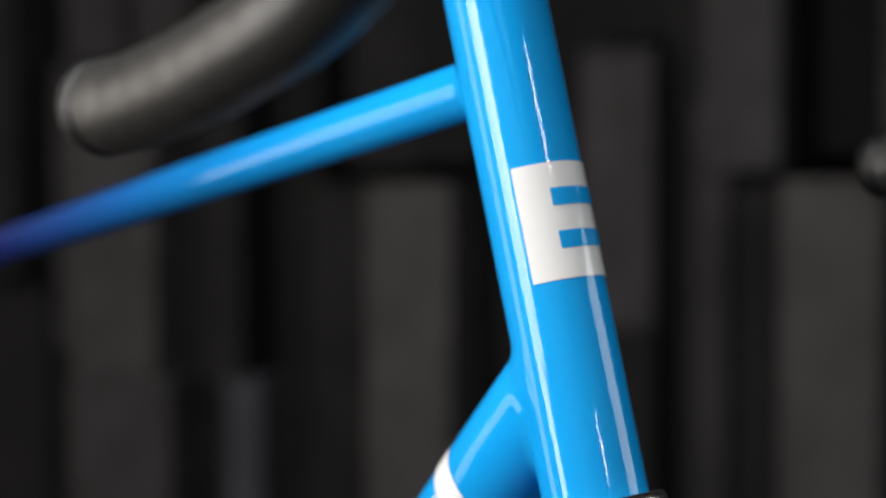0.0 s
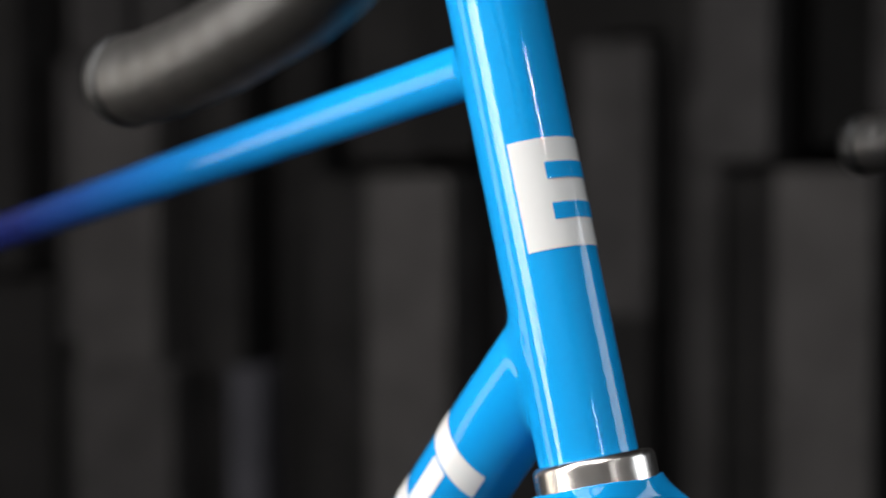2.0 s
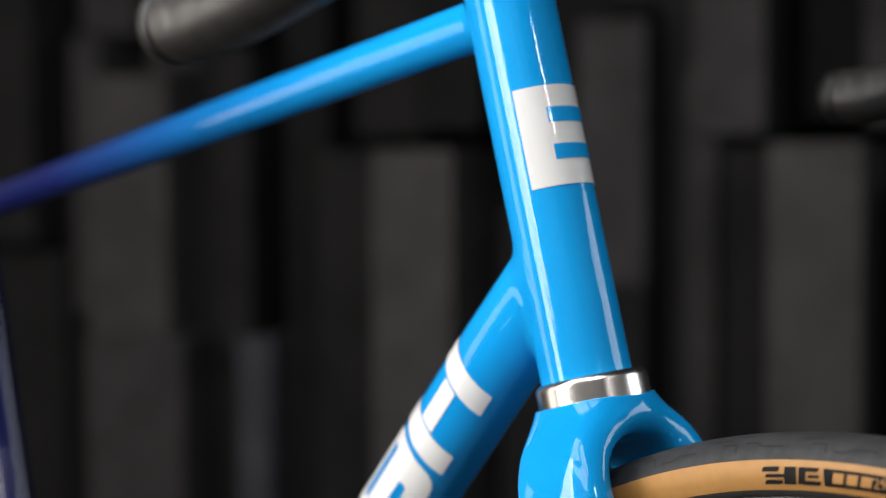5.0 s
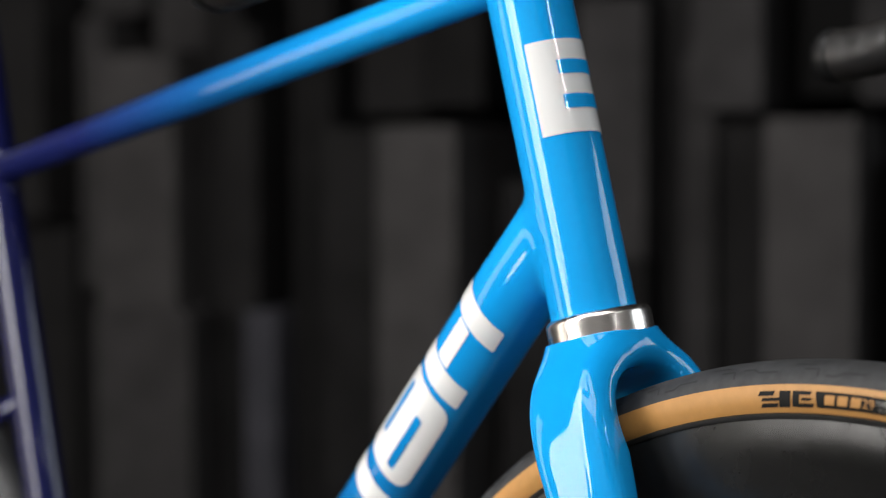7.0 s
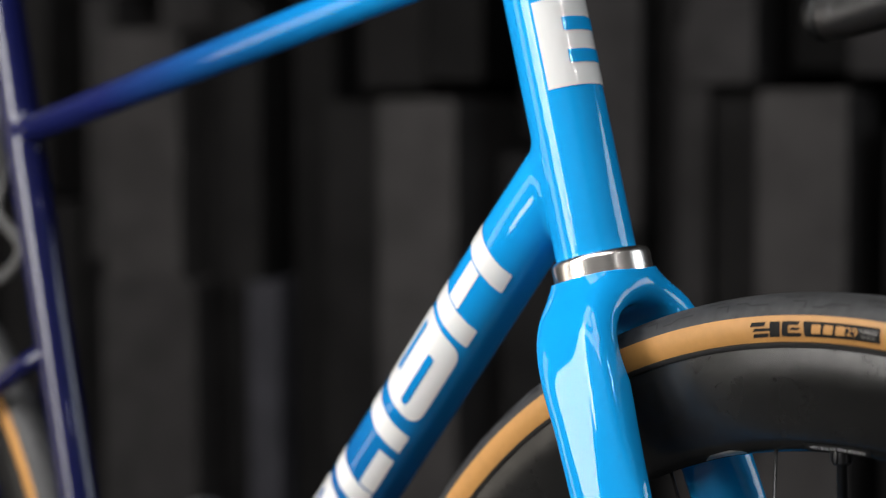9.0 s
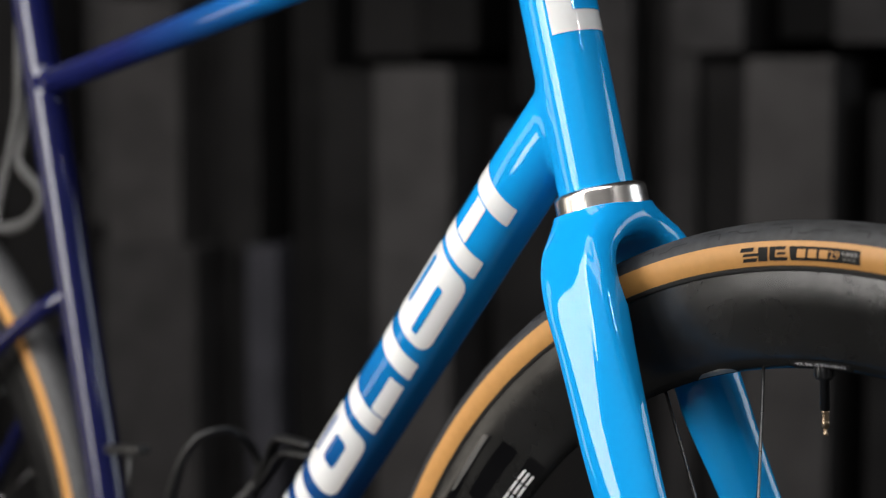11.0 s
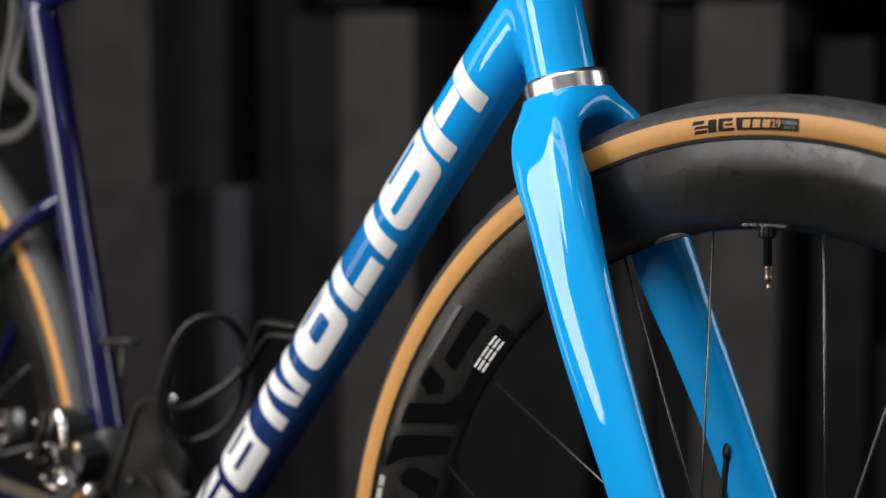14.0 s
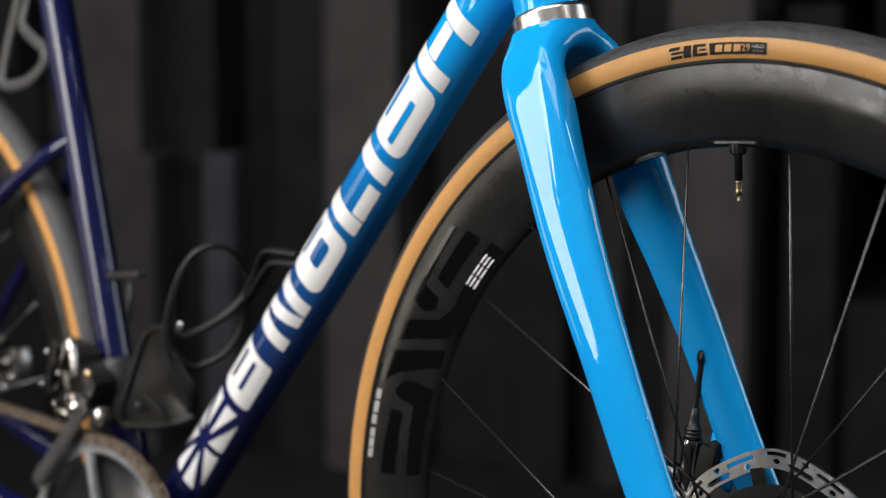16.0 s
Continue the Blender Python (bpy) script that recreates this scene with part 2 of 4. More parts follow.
def skin(field, lo, hi, h):
    """A quad mesh of the field's zero surface (surface nets, then moved onto the surface)."""
    lo = np.array(lo, float)
    n = np.ceil((np.array(hi) - lo) / h).astype(int) + 1
    g = np.empty(n)
    ys, zs = np.meshgrid(lo[1] + h * np.arange(n[1]), lo[2] + h * np.arange(n[2]), indexing="ij")
    for i in range(n[0]):
        g[i] = field(np.stack([np.full_like(ys, lo[0] + h * i), ys, zs], -1))
    inside = g < 0
    corners = [(i, j, k) for i in (0, 1) for j in (0, 1) for k in (0, 1)]
    m = n - 1
    cnt = sum(inside[i:i + m[0], j:j + m[1], k:k + m[2]].astype(np.int8) for i, j, k in corners)
    cell = (cnt > 0) & (cnt < 8)
    index = np.full(cell.shape, -1)
    index[cell] = np.arange(cell.sum())
    c = np.argwhere(cell)
    # start from the mean of the crossings on the cell's edges
    total, many = np.zeros((len(c), 3)), np.zeros(len(c))
    for ax in range(3):
        for o1 in (0, 1):
            for o2 in (0, 1):
                a = np.zeros(3, int)
                a[(ax + 1) % 3], a[(ax + 2) % 3] = o1, o2
                b = a.copy()
                b[ax] = 1
                ga, gb = g[tuple((c + a).T)], g[tuple((c + b).T)]
                cut = (ga < 0) != (gb < 0)
                t = np.where(cut, ga / np.where(cut, ga - gb, 1), 0)
                total += np.where(cut[:, None], c + a + t[:, None] * (b - a), 0)
                many += cut
    v = lo + h * total / many[:, None]
    eps = h * 0.05
    for step in range(3):
        d = field(v)
        grad = np.stack([(field(v + e) - field(v - e)) / (2 * eps) for e in np.eye(3) * eps], -1)
        move = grad * (d / np.maximum((grad * grad).sum(-1), 0.05))[:, None]
        v = v - np.clip(move, -h * 0.3, h * 0.3)
    quads = []
    for ax in range(3):
        b, cc = (ax + 1) % 3, (ax + 2) % 3
        s0 = [slice(None)] * 3
        s1 = [slice(None)] * 3
        s0[ax], s1[ax] = slice(0, -1), slice(1, None)
        a0, a1 = inside[tuple(s0)], inside[tuple(s1)]
        for flip, e in ((False, a0 & ~a1), (True, ~a0 & a1)):
            q = np.argwhere(e)
            q = q[(q[:, b] > 0) & (q[:, cc] > 0) & (q[:, b] < m[b]) & (q[:, cc] < m[cc])]
            ids = []
            for db, dc in ((0, 0), (1, 0), (1, 1), (0, 1)):
                w = q.copy()
                w[:, b] -= 1 - db
                w[:, cc] -= 1 - dc
                ids.append(index[w[:, 0], w[:, 1], w[:, 2]])
            f = np.stack(ids, 1)
            quads.append(f[:, ::-1] if flip else f)
    return v, np.concatenate(quads)


def field_normals(field, v, eps=1e-4):
    g = np.stack([field(v + e) - field(v - e) for e in np.eye(3) * eps], -1)
    return g / np.maximum(np.linalg.norm(g, axis=1), 1e-9)[:, None]


def skin_mesh(name, v, quads, normals=None):
    used, inv = np.unique(quads, return_inverse=True)
    me = bpy.data.meshes.new(name)
    me.from_pydata(v[used].tolist(), [], inv.reshape(quads.shape).tolist())
    me.shade_smooth()
    if normals is not None:
        me.normals_split_custom_set_from_vertices(normals[used].tolist())
    return me


# ---- the room ----
TURN_WALL = 22.54
BACK = pose(-1.4125, 1.0816, 0, 0, 0, TURN_WALL)  # x runs along the panels, y away behind them


def slab(name, lo, hi, material):
    bm = box(bmesh.new(), lo, hi)
    ob = part(name, bm, material, smooth=False)
    ob.matrix_world = BACK
    return tagged(ob, kind="structure")


tagged(slab("floor", (-3.0, -4.2, -0.1), (3.4, 0.6, 0.0), FLOOR), "grey studio floor", "floor")
tagged(slab("ceiling", (-3.0, -4.2, 2.8), (3.4, 0.6, 2.9), WALL), "dark studio ceiling", "ceiling")
tagged(slab("wall_west", (-3.1, -4.2, 0), (-3.0, 0.6, 2.8), PALE_WALL), "plain grey studio wall", "wall")
tagged(slab("wall_east", (3.4, -4.2, 0), (3.5, 0.6, 2.8), PALE_WALL), "plain grey studio wall", "wall")
tagged(slab("wall_south", (-3.1, -4.3, 0), (3.5, -4.2, 2.8), PALE_WALL), "plain grey studio wall", "wall")
# the wall takes the near-black colour too, standing in for deep shade
north = tagged(slab("wall_north", (-3.1, 0.6, 0), (3.5, 0.7, 2.8), FOAM_SHADED), "wall behind staggered acoustic panels, with shade in its dark colour", "wall")
# panels: from, to along the wall, foot, head, how far proud (+) or set back (-), tone; darker tones carry painted shade
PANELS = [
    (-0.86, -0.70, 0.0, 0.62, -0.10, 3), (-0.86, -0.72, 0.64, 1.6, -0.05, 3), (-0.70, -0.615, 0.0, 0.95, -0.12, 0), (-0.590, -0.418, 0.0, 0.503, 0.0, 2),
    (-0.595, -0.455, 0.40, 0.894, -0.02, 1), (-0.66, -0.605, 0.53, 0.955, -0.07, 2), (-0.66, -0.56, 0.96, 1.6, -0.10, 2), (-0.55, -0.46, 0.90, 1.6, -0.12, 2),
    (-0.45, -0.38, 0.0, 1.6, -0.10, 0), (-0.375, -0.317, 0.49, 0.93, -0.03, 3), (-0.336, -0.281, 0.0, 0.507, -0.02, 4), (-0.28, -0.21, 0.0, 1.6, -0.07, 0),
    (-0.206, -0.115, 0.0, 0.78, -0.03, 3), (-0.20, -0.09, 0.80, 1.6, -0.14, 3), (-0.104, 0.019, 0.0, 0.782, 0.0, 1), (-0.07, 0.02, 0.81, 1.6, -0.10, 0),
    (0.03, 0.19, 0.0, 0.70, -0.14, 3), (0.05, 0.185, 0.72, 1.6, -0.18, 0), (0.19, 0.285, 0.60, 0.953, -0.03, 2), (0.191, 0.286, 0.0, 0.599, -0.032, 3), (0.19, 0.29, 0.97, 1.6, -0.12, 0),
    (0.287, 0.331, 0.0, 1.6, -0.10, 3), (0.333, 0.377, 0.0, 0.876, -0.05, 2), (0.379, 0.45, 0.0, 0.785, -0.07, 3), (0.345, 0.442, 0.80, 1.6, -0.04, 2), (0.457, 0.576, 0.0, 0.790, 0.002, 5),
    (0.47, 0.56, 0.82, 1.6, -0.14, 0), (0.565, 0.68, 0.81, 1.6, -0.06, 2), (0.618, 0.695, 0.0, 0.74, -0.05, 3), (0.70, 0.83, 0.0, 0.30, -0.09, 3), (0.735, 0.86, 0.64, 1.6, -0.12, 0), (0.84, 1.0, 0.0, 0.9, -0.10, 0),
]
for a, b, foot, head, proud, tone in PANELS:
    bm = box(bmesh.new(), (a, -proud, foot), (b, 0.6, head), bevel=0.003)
    p = part("panel", bm, (FOAM_SHADED, FOAM, FOAM_MID, FOAM_DIM, FOAM_BLUE, FOAM_PALE)[tone], smooth=False)
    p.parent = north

# ---- the bicycle ----
bike = tagged(new("bicycle"), "glossy sky blue road bicycle fading to navy with tan-wall tyres", "bicycle")
R_HEAD = 0.0207
HEAD_LOW, HEAD_UP = Vector((-0.1607, 0, 0.70)), Vector((-0.2057, 0, 0.86))
STEER = (HEAD_UP - HEAD_LOW).normalized()


def on_steer(s):
    return HEAD_LOW + STEER * s


BB = Vector((-0.589, 0, 0.247))
DOWN_TOP, DOWN_END = Vector((-0.166, 0, 0.7468)), Vector((-0.578, 0, 0.2581))
TOP_FRONT, TOP_REAR = Vector((-0.198, 0, 0.8541)), Vector((-0.7185, 0, 0.7477))
SEAT_LOW, SEAT_UP = BB, Vector((-0.7512, 0, 0.883))
R_DOWN, R_SEAT = 0.0213, 0.0143

head_f = tube_field(on_steer(-0.0165), on_steer(0.21), R_HEAD)
down_tube_f = tube_field(DOWN_TOP, DOWN_END, R_DOWN)
AHEAD = Vector((STEER.z, 0, -STEER.x))


def down_f(p):
    along = (p - np.array(DOWN_TOP)) @ np.array((DOWN_END - DOWN_TOP).normalized())
    narrow = np.clip((0.072 - along) / 0.055, 0, 1)
    narrow = narrow * narrow * (3 - 2 * narrow)
    q = p * np.stack([np.ones_like(narrow), 1 + 0.14 * narrow, np.ones_like(narrow)], -1)
    return np.maximum(down_tube_f(q), (p - np.array(HEAD_LOW)) @ np.array(AHEAD) + 0.006)


top_f = tube_field(TOP_FRONT, TOP_REAR, 0.0123, 0.0101)
seat_f = tube_field(SEAT_LOW, SEAT_UP, R_SEAT)
shell_f = tube_field(BB + Vector((0, -0.036, 0)), BB + Vector((0, 0.036, 0)), 0.022)


def frame_fields(p):
    return np.stack([head_f(p), down_f(p), top_f(p), seat_f(p), shell_f(p)])


def frame_field(p):
    h, d, t, s, b = frame_fields(p)
    return smin(smin(smin(h, d, 0.0045), t, 0.0045), smin(s, b, 0.006), 0.005)


v, quads = skin(frame_field, (-0.78, -0.042, 0.215), (-0.12, 0.042, 0.912), 0.0016)
normals = field_normals(frame_field, v)
owner = frame_fields(v[quads].mean(1)).argmin(0)
for k, name in enumerate(("head_tube", "down_tube", "top_tube", "seat_tube", "bottom_bracket")):
    mesh_part(name, skin_mesh(name, v, quads[owner == k], normals), PAINT, bike)

# rear stays, bent towards the hub
REAR_HUB = Vector((-0.981, 0, 0.334))
for side in (-1, 1):
    path = smooth_path([(-0.676, side * 0.006, 0.592), (-0.70, side * 0.020, 0.575), (-0.76, side * 0.034, 0.532), (-0.85, side * 0.048, 0.452), (-0.968, side * 0.062, 0.345)])
    part("seat_stay", pipe(path, [0.0078 - 0.0015 * i / len(path) for i in range(len(path))]), PAINT, bike)
    path = smooth_path([(-0.600, side * 0.022, 0.250), (-0.68, side * 0.034, 0.262), (-0.80, side * 0.050, 0.292), (-0.970, side * 0.064, 0.331)])
    part("chain_stay", pipe(path, [0.012 - 0.004 * i / len(path) for i in range(len(path))]), PAINT, bike)

# head set cup
cup = turned([(0.0195, -0.0125), (0.0232, -0.0126), (0.0240, -0.0130), (0.0248, -0.0138), (0.0252, -0.0148), (0.0253, -0.0156), (0.0253, -0.0160), (0.0253, -0.0252), (0.0253, -0.0256), (0.0251, -0.0264), (0.0247, -0.0268), (0.0240, -0.0269), (0.018, -0.0269)], frame_at(HEAD_LOW + AHEAD * 0.0022, STEER), 96)
bmesh.ops.recalc_face_normals(cup, faces=cup.faces)
part("headset_cup", cup, STEEL, bike, "polished silver lower headset cup")

# fork
# one leg in the steering frame: out, along, ahead, half thickness, half chord
LEG = [
    (0.000, -0.0395, 0.0015, 0.0118, 0.0238), (0.010, -0.0406, 0.002, 0.0135, 0.0238), (0.020, -0.0445, 0.0035, 0.0160, 0.0236),
    (0.0290, -0.0550, 0.0062, 0.0171, 0.0226), (0.0348, -0.0700, 0.0092, 0.0167, 0.0218), (0.0388, -0.0880, 0.0123, 0.0150, 0.0203),
    (0.0425, -0.1150, 0.0156, 0.0129, 0.0185), (0.0465, -0.1640, 0.0212, 0.0104, 0.0165), (0.0500, -0.2367, 0.0330, 0.0078, 0.0137), (0.0515, -0.3010, 0.0425, 0.0070, 0.0130),
    (0.0540, -0.3670, 0.0552, 0.0066, 0.0117), (0.0545, -0.3980, 0.0614, 0.0063, 0.0108),
]
LEG_FINE = np.array(smooth_path(LEG, 10))
OUTER_TURN = [0.14, 0.12, 0.09]
REAR_AT = [0.10, 0.15, 0.19, 0.22, 0.264, 0.2935, 0.40]
REAR_BACK = [0.0, 0.0028, 0.0046, 0.0052, 0.0052, 0.0050, 0.0055]
FORK_AXES = np.array([AHEAD, (0, 1, 0), STEER])


def fork_field(p):
    shape = p.shape[:-1]
    p = p.reshape(-1, 3)
    q = (p - np.array(HEAD_LOW)) @ FORK_AXES.T
    ahead, out, along = q[:, 0], np.abs(q[:, 1]), q[:, 2]
    wedge = np.clip((-0.03 - along) / 0.05, 0, 1)
    wedge = wedge * wedge * (3 - 2 * wedge)
    out = out + 0.09 * wedge * (ahead - np.interp(-along, -LEG_FINE[:, 1], LEG_FINE[:, 2]))
    best, outer, signed = np.full(len(p), 9.0), np.zeros(len(p)), np.zeros(len(p))
    for a, b in zip(LEG_FINE, LEG_FINE[1:]):
        u = b[:2] - a[:2]
        t = np.clip(((out - a[0]) * u[0] + (along - a[1]) * u[1]) / (u @ u), 0, 1)
        x, y = out - a[0] - t * u[0], along - a[1] - t * u[1]
        near = np.hypot(x, y)
        across = (y * u[0] - x * u[1]) / np.hypot(*u)
        outer, signed = np.where(near < best, across > 0, outer), np.where(near < best, across, signed)
        best = np.minimum(best, near)
    # section sizes from a soft average over the nearest stretch of the leg
    weight, foot = np.zeros(len(p)), np.zeros((len(p), 3))
    for a in LEG_FINE:
        w = np.exp((best ** 2 - (out - a[0]) ** 2 - (along - a[1]) ** 2) / (2 * 0.006 ** 2)) + 1e-12
        weight += w
        foot += w[:, None] * a[2:]
    c, thick, chord = (foot / weight[:, None]).T
    chord = chord * 1.01
    # the outer face turns in towards its leading edge
    thick = thick * (1 - np.interp(-along, [0.05, 0.10, 0.20], OUTER_TURN) * outer * wedge * (1 + np.clip((ahead - c) / chord, -1, 1)))
    flat = np.interp(-along, [0.06, 0.10, 0.17, 0.30], [4.9, 4.4, 3.6, 3.1])
    square = 2.1 + 1.5 * (1 - outer) * np.clip((-0.10 - along) / 0.05, 0, 1)
    # both faces run back to a straight rear edge, the inner one further
    back = np.interp(-along, REAR_AT, REAR_BACK)
    inner = np.maximum(chord * np.interp(-along, [0.085, 0.14, 0.23, 0.28], [0, 0.53, 0.22, 0]), back + 0.0016 * (along < -0.12))
    chord = chord + (ahead < c) * (back + np.clip(-signed / thick, 0, 1) * (inner - back))
    # a rounder, longer nose below the shoulders
    nose = np.clip((-0.085 - along) / 0.05, 0, 1) * (ahead > c)
    flat, chord = flat + (2.05 - flat) * nose, chord * (1 + 0.10 * nose)
    leg = (((best / thick) ** square + (np.abs(ahead - c) / chord) ** flat + 1e-9) ** (1 / 3.2) - 1) * np.minimum(thick, chord)
    collar = np.maximum(np.hypot(ahead - 0.0018, q[:, 1]) - 0.0243, np.maximum(along + 0.0262, -0.048 - along))
    d = smin(leg, collar, 0.013)
    x, y, z = p[:, 0], p[:, 1], p[:, 2]
    gap = np.hypot(np.hypot(x, z - 0.34) - 0.3255, y) - 0.0255
    slot = np.maximum(np.abs(y) - 0.0225, np.hypot(x, z - 0.34) - 0.3255)
    return (-smin(-d, np.minimum(gap, slot), 0.011)).reshape(shape)


FORK_AT = np.array((-0.105, -0.02, 0.66))
v, quads = skin(fork_field, (-0.19, -0.068, 0.326), (0.02, 0.068, 0.704), 0.0016)
fork = mesh_part("fork", skin_mesh("fork", v - FORK_AT, quads, field_normals(fork_field, v)), PAINT, bike, "glossy sky blue fork with broad shoulders")
fork.location = FORK_AT
cam.data.dof.use_dof = True
cam.data.dof.focus_object = fork
cam.data.dof.aperture_fstop = 4.6


# wheels
def wheel(name, hub, front):
    c = (0, 0, 0)
    rim_profile = [(0.3165, -0.0118), (0.3172, -0.0128), (0.3165, -0.0137), (0.312, -0.0144), (0.307, -0.0146), (0.301, -0.0143), (0.295, -0.0136), (0.288, -0.0122), (0.281, -0.0104), (0.2745, -0.0080), (0.2690, -0.0050),
                   (0.2668, 0.0), (0.2690, 0.0050), (0.2745, 0.0080), (0.281, 0.0104), (0.288, 0.0122), (0.295, 0.0136), (0.301, 0.0143), (0.307, 0.0146), (0.312, 0.0144), (0.3165, 0.0137), (0.3172, 0.0128), (0.3165, 0.0118), (0.311, 0.0108), (0.309, 0), (0.311, -0.0108)]
    rim = part(name, hoop(rim_profile, 288), CARBON, bike, "deep satin black carbon rim")
    rim.location = hub
    tread = []
    for i in range(15):
        a = radians(-72 + 144 * i / 14)
        tread.append((0.3255 + 0.0147 * math.cos(a) - 0.0002, 0.0147 * math.sin(a)))
    tread = tread + [(0.329, 0.0128), (0.336, 0.007), (0.337, 0), (0.336, -0.007), (0.329, -0.0128)]
    part("tyre_tread", hoop(tread, 288), RUBBER, rim, "black rubber tread")
    for s in (-1, 1):
        wall = [(0.3170, s * 0.0126), (0.3178, s * 0.0134)]
        for i in range(7):
            a = radians(108 - (108 - 70) * i / 6)
            wall.append((0.3255 + 0.01485 * math.cos(a), s * 0.01485 * math.sin(a)))
        wall += [(0.328, s * 0.0120), (0.3165, s * 0.0108)]
        part("tyre_sidewall", hoop(wall, 288), TAN, rim, "tan tyre sidewall")
        bead = [(0.3156, s * 0.0130), (0.3158, s * 0.0143), (0.3166, s * 0.0147), (0.3180, s * 0.0145), (0.3187, s * 0.0130)]
        part("rim_bead", hoop(bead, 240), INK, rim)
    shell = turned([(0.006, -0.047), (0.0095, -0.0465), (0.0105, -0.0455), (0.0145, -0.0445), (0.0165, -0.0425), (0.0285, -0.0415), (0.0290, -0.0385), (0.0170, -0.034), (0.0120, -0.012),
                    (0.0120, 0.008), (0.0190, 0.0105), (0.0300, 0.0135), (0.0305, 0.0165), (0.0210, 0.023), (0.0210, 0.038), (0.0165, 0.0405), (0.0105, 0.043), (0.006, 0.047)], pose(0, 0, 0, -90, 0, 0))
    part("hub", shell, BLACK, rim)
    for k in range(24):
        th = radians(83.95 + 15 * k)
        th += radians(0.55 + 1.3 * math.cos(th))
        right = k % 2 == 1
        turn = 1 if k % 4 in (1, 2) else -1
        y = -0.040 if right else 0.015
        e = th + turn * radians(86)
        a = Vector((0.0255 * math.cos(e), y, 0.0255 * math.sin(e)))
        b = Vector((0.270 * math.cos(th), y * 0.06, 0.270 * math.sin(th)))
        bm = pipe([a, a.lerp(b, 0.5), b], 0.00092, steps=8, flat=0.8)
        part("spoke", bm, SPOKE, rim)
    return rim


front = wheel("front_wheel", Vector((0, 0, 0.34)), True)
rear = wheel("rear_wheel", REAR_HUB, False)


# valve
at = radians(92.0)
vm = frame_at((0.2677 * math.cos(at), 0, 0.2677 * math.sin(at)), (-math.cos(at), 0, -math.sin(at)))
part("valve", turned([(0.001, -0.002), (0.0044, -0.002), (0.0047, -0.001), (0.0047, 0.004), (0.0042, 0.0055), (0.0024, 0.006), (0.0024, 0.0208), (0.001, 0.0208)], vm, 20), BLACK, front, "black valve nut and stem")
nut = bmesh.new()
for k in range(12):
    box(nut, (0.0040, -0.0006, -0.0012), (0.0054, 0.0006, 0.0044), vm @ pose(0, 0, 0, 0, 0, 30 * k), 0.0002)
part("valve_nut", nut, BLACK, front, "knurled black valve nut")
thread = [(0.0019 - 0.00022 * (k % 2), 0.0222 + 0.0007 * k) for k in range(7)]
part("valve_core", turned([(0.001, 0.0205), (0.0020, 0.0207), (0.0020, 0.0220)] + thread + [(0.0020, 0.0268), (0.0020, 0.0292), (0.0014, 0.0296), (0.0001, 0.0296)], vm, 16), BRASS, front, "brassy threaded valve core")
part("valve_pin", turned([(0.0001, 0.0290), (0.0009, 0.0290), (0.0009, 0.0318), (0.0012, 0.0320), (0.0012, 0.0331), (0.0001, 0.0333)], vm, 12), BRASS, front, "brass valve pin")

# ---- decals on the tubes: plain shapes ----
def rounded(poly, r, steps=4):
    """The polygon with its corners rounded."""
    out = []
    n = len(poly)
    for i in range(n):
        a, b, c = (Vector(poly[j % n]) for j in (i - 1, i, i + 1))
        u, w = (a - b), (c - b)
        k = min(r, u.length * 0.45, w.length * 0.45)
        p, q = b + u.normalized() * k, b + w.normalized() * k
        for j in range(steps + 1):
            t = j / steps
            out.append(tuple(p * (1 - t) ** 2 + b * 2 * t * (1 - t) + q * t * t))
    return out


def wrap(name, polys, axis_at, axis, radius, material, parent, rise=0.0004, label="", cell=0.0025):
    """Polygons of (along, arc) laid round a tube as a thin skin."""
    u = Vector(axis).normalized()
    e = Vector((0, -1, 0))
    f = u.cross(e)
    bm = bmesh.new()
    for poly in polys:
        bm.faces.new([bm.verts.new((s, a, 0)) for s, a in poly])
    lo = min(v.co.y for v in bm.verts)
    hi = max(v.co.y for v in bm.verts)
    k = lo + cell
    while k < hi:
        bmesh.ops.bisect_plane(bm, geom=bm.verts[:] + bm.edges[:] + bm.faces[:], plane_co=(0, k, 0), plane_no=(0, 1, 0))
        k += cell
    bmesh.ops.triangulate(bm, faces=bm.faces)
    for v in bm.verts:
        s, t = v.co.x, v.co.y / radius
        v.co = Vector(axis_at) + u * s + (e * math.cos(t) + f * math.sin(t)) * (radius + rise)
    bmesh.ops.recalc_face_normals(bm, faces=bm.faces)
    for face in bm.faces:
        c = face.calc_center_median() - Vector(axis_at)
        if face.normal.dot(c - u * c.dot(u)) < 0:
            face.normal_flip()
    return part(name, bm, material, parent, label)


parts_of = {o.name: o for o in bike.children}
DOWN_AXIS = DOWN_END - DOWN_TOP
HALF = 0.0192


def slant(s0, s1, v0=-1.0, v1=1.0, r=0.003):
    """A leaning block between two stations along the tube and two heights (-1 to 1)."""
    pts = [(s0, v0), (s1, v0), (s1, v1), (s0, v1)]
    return rounded([(s - 0.2 * HALF * (v + 1), v * HALF) for s, v in pts], r)


def poly_at(pts, r=0.0012):
    return rounded([(s - 0.2 * HALF * (v + 1), v * HALF) for s, v in pts], r)


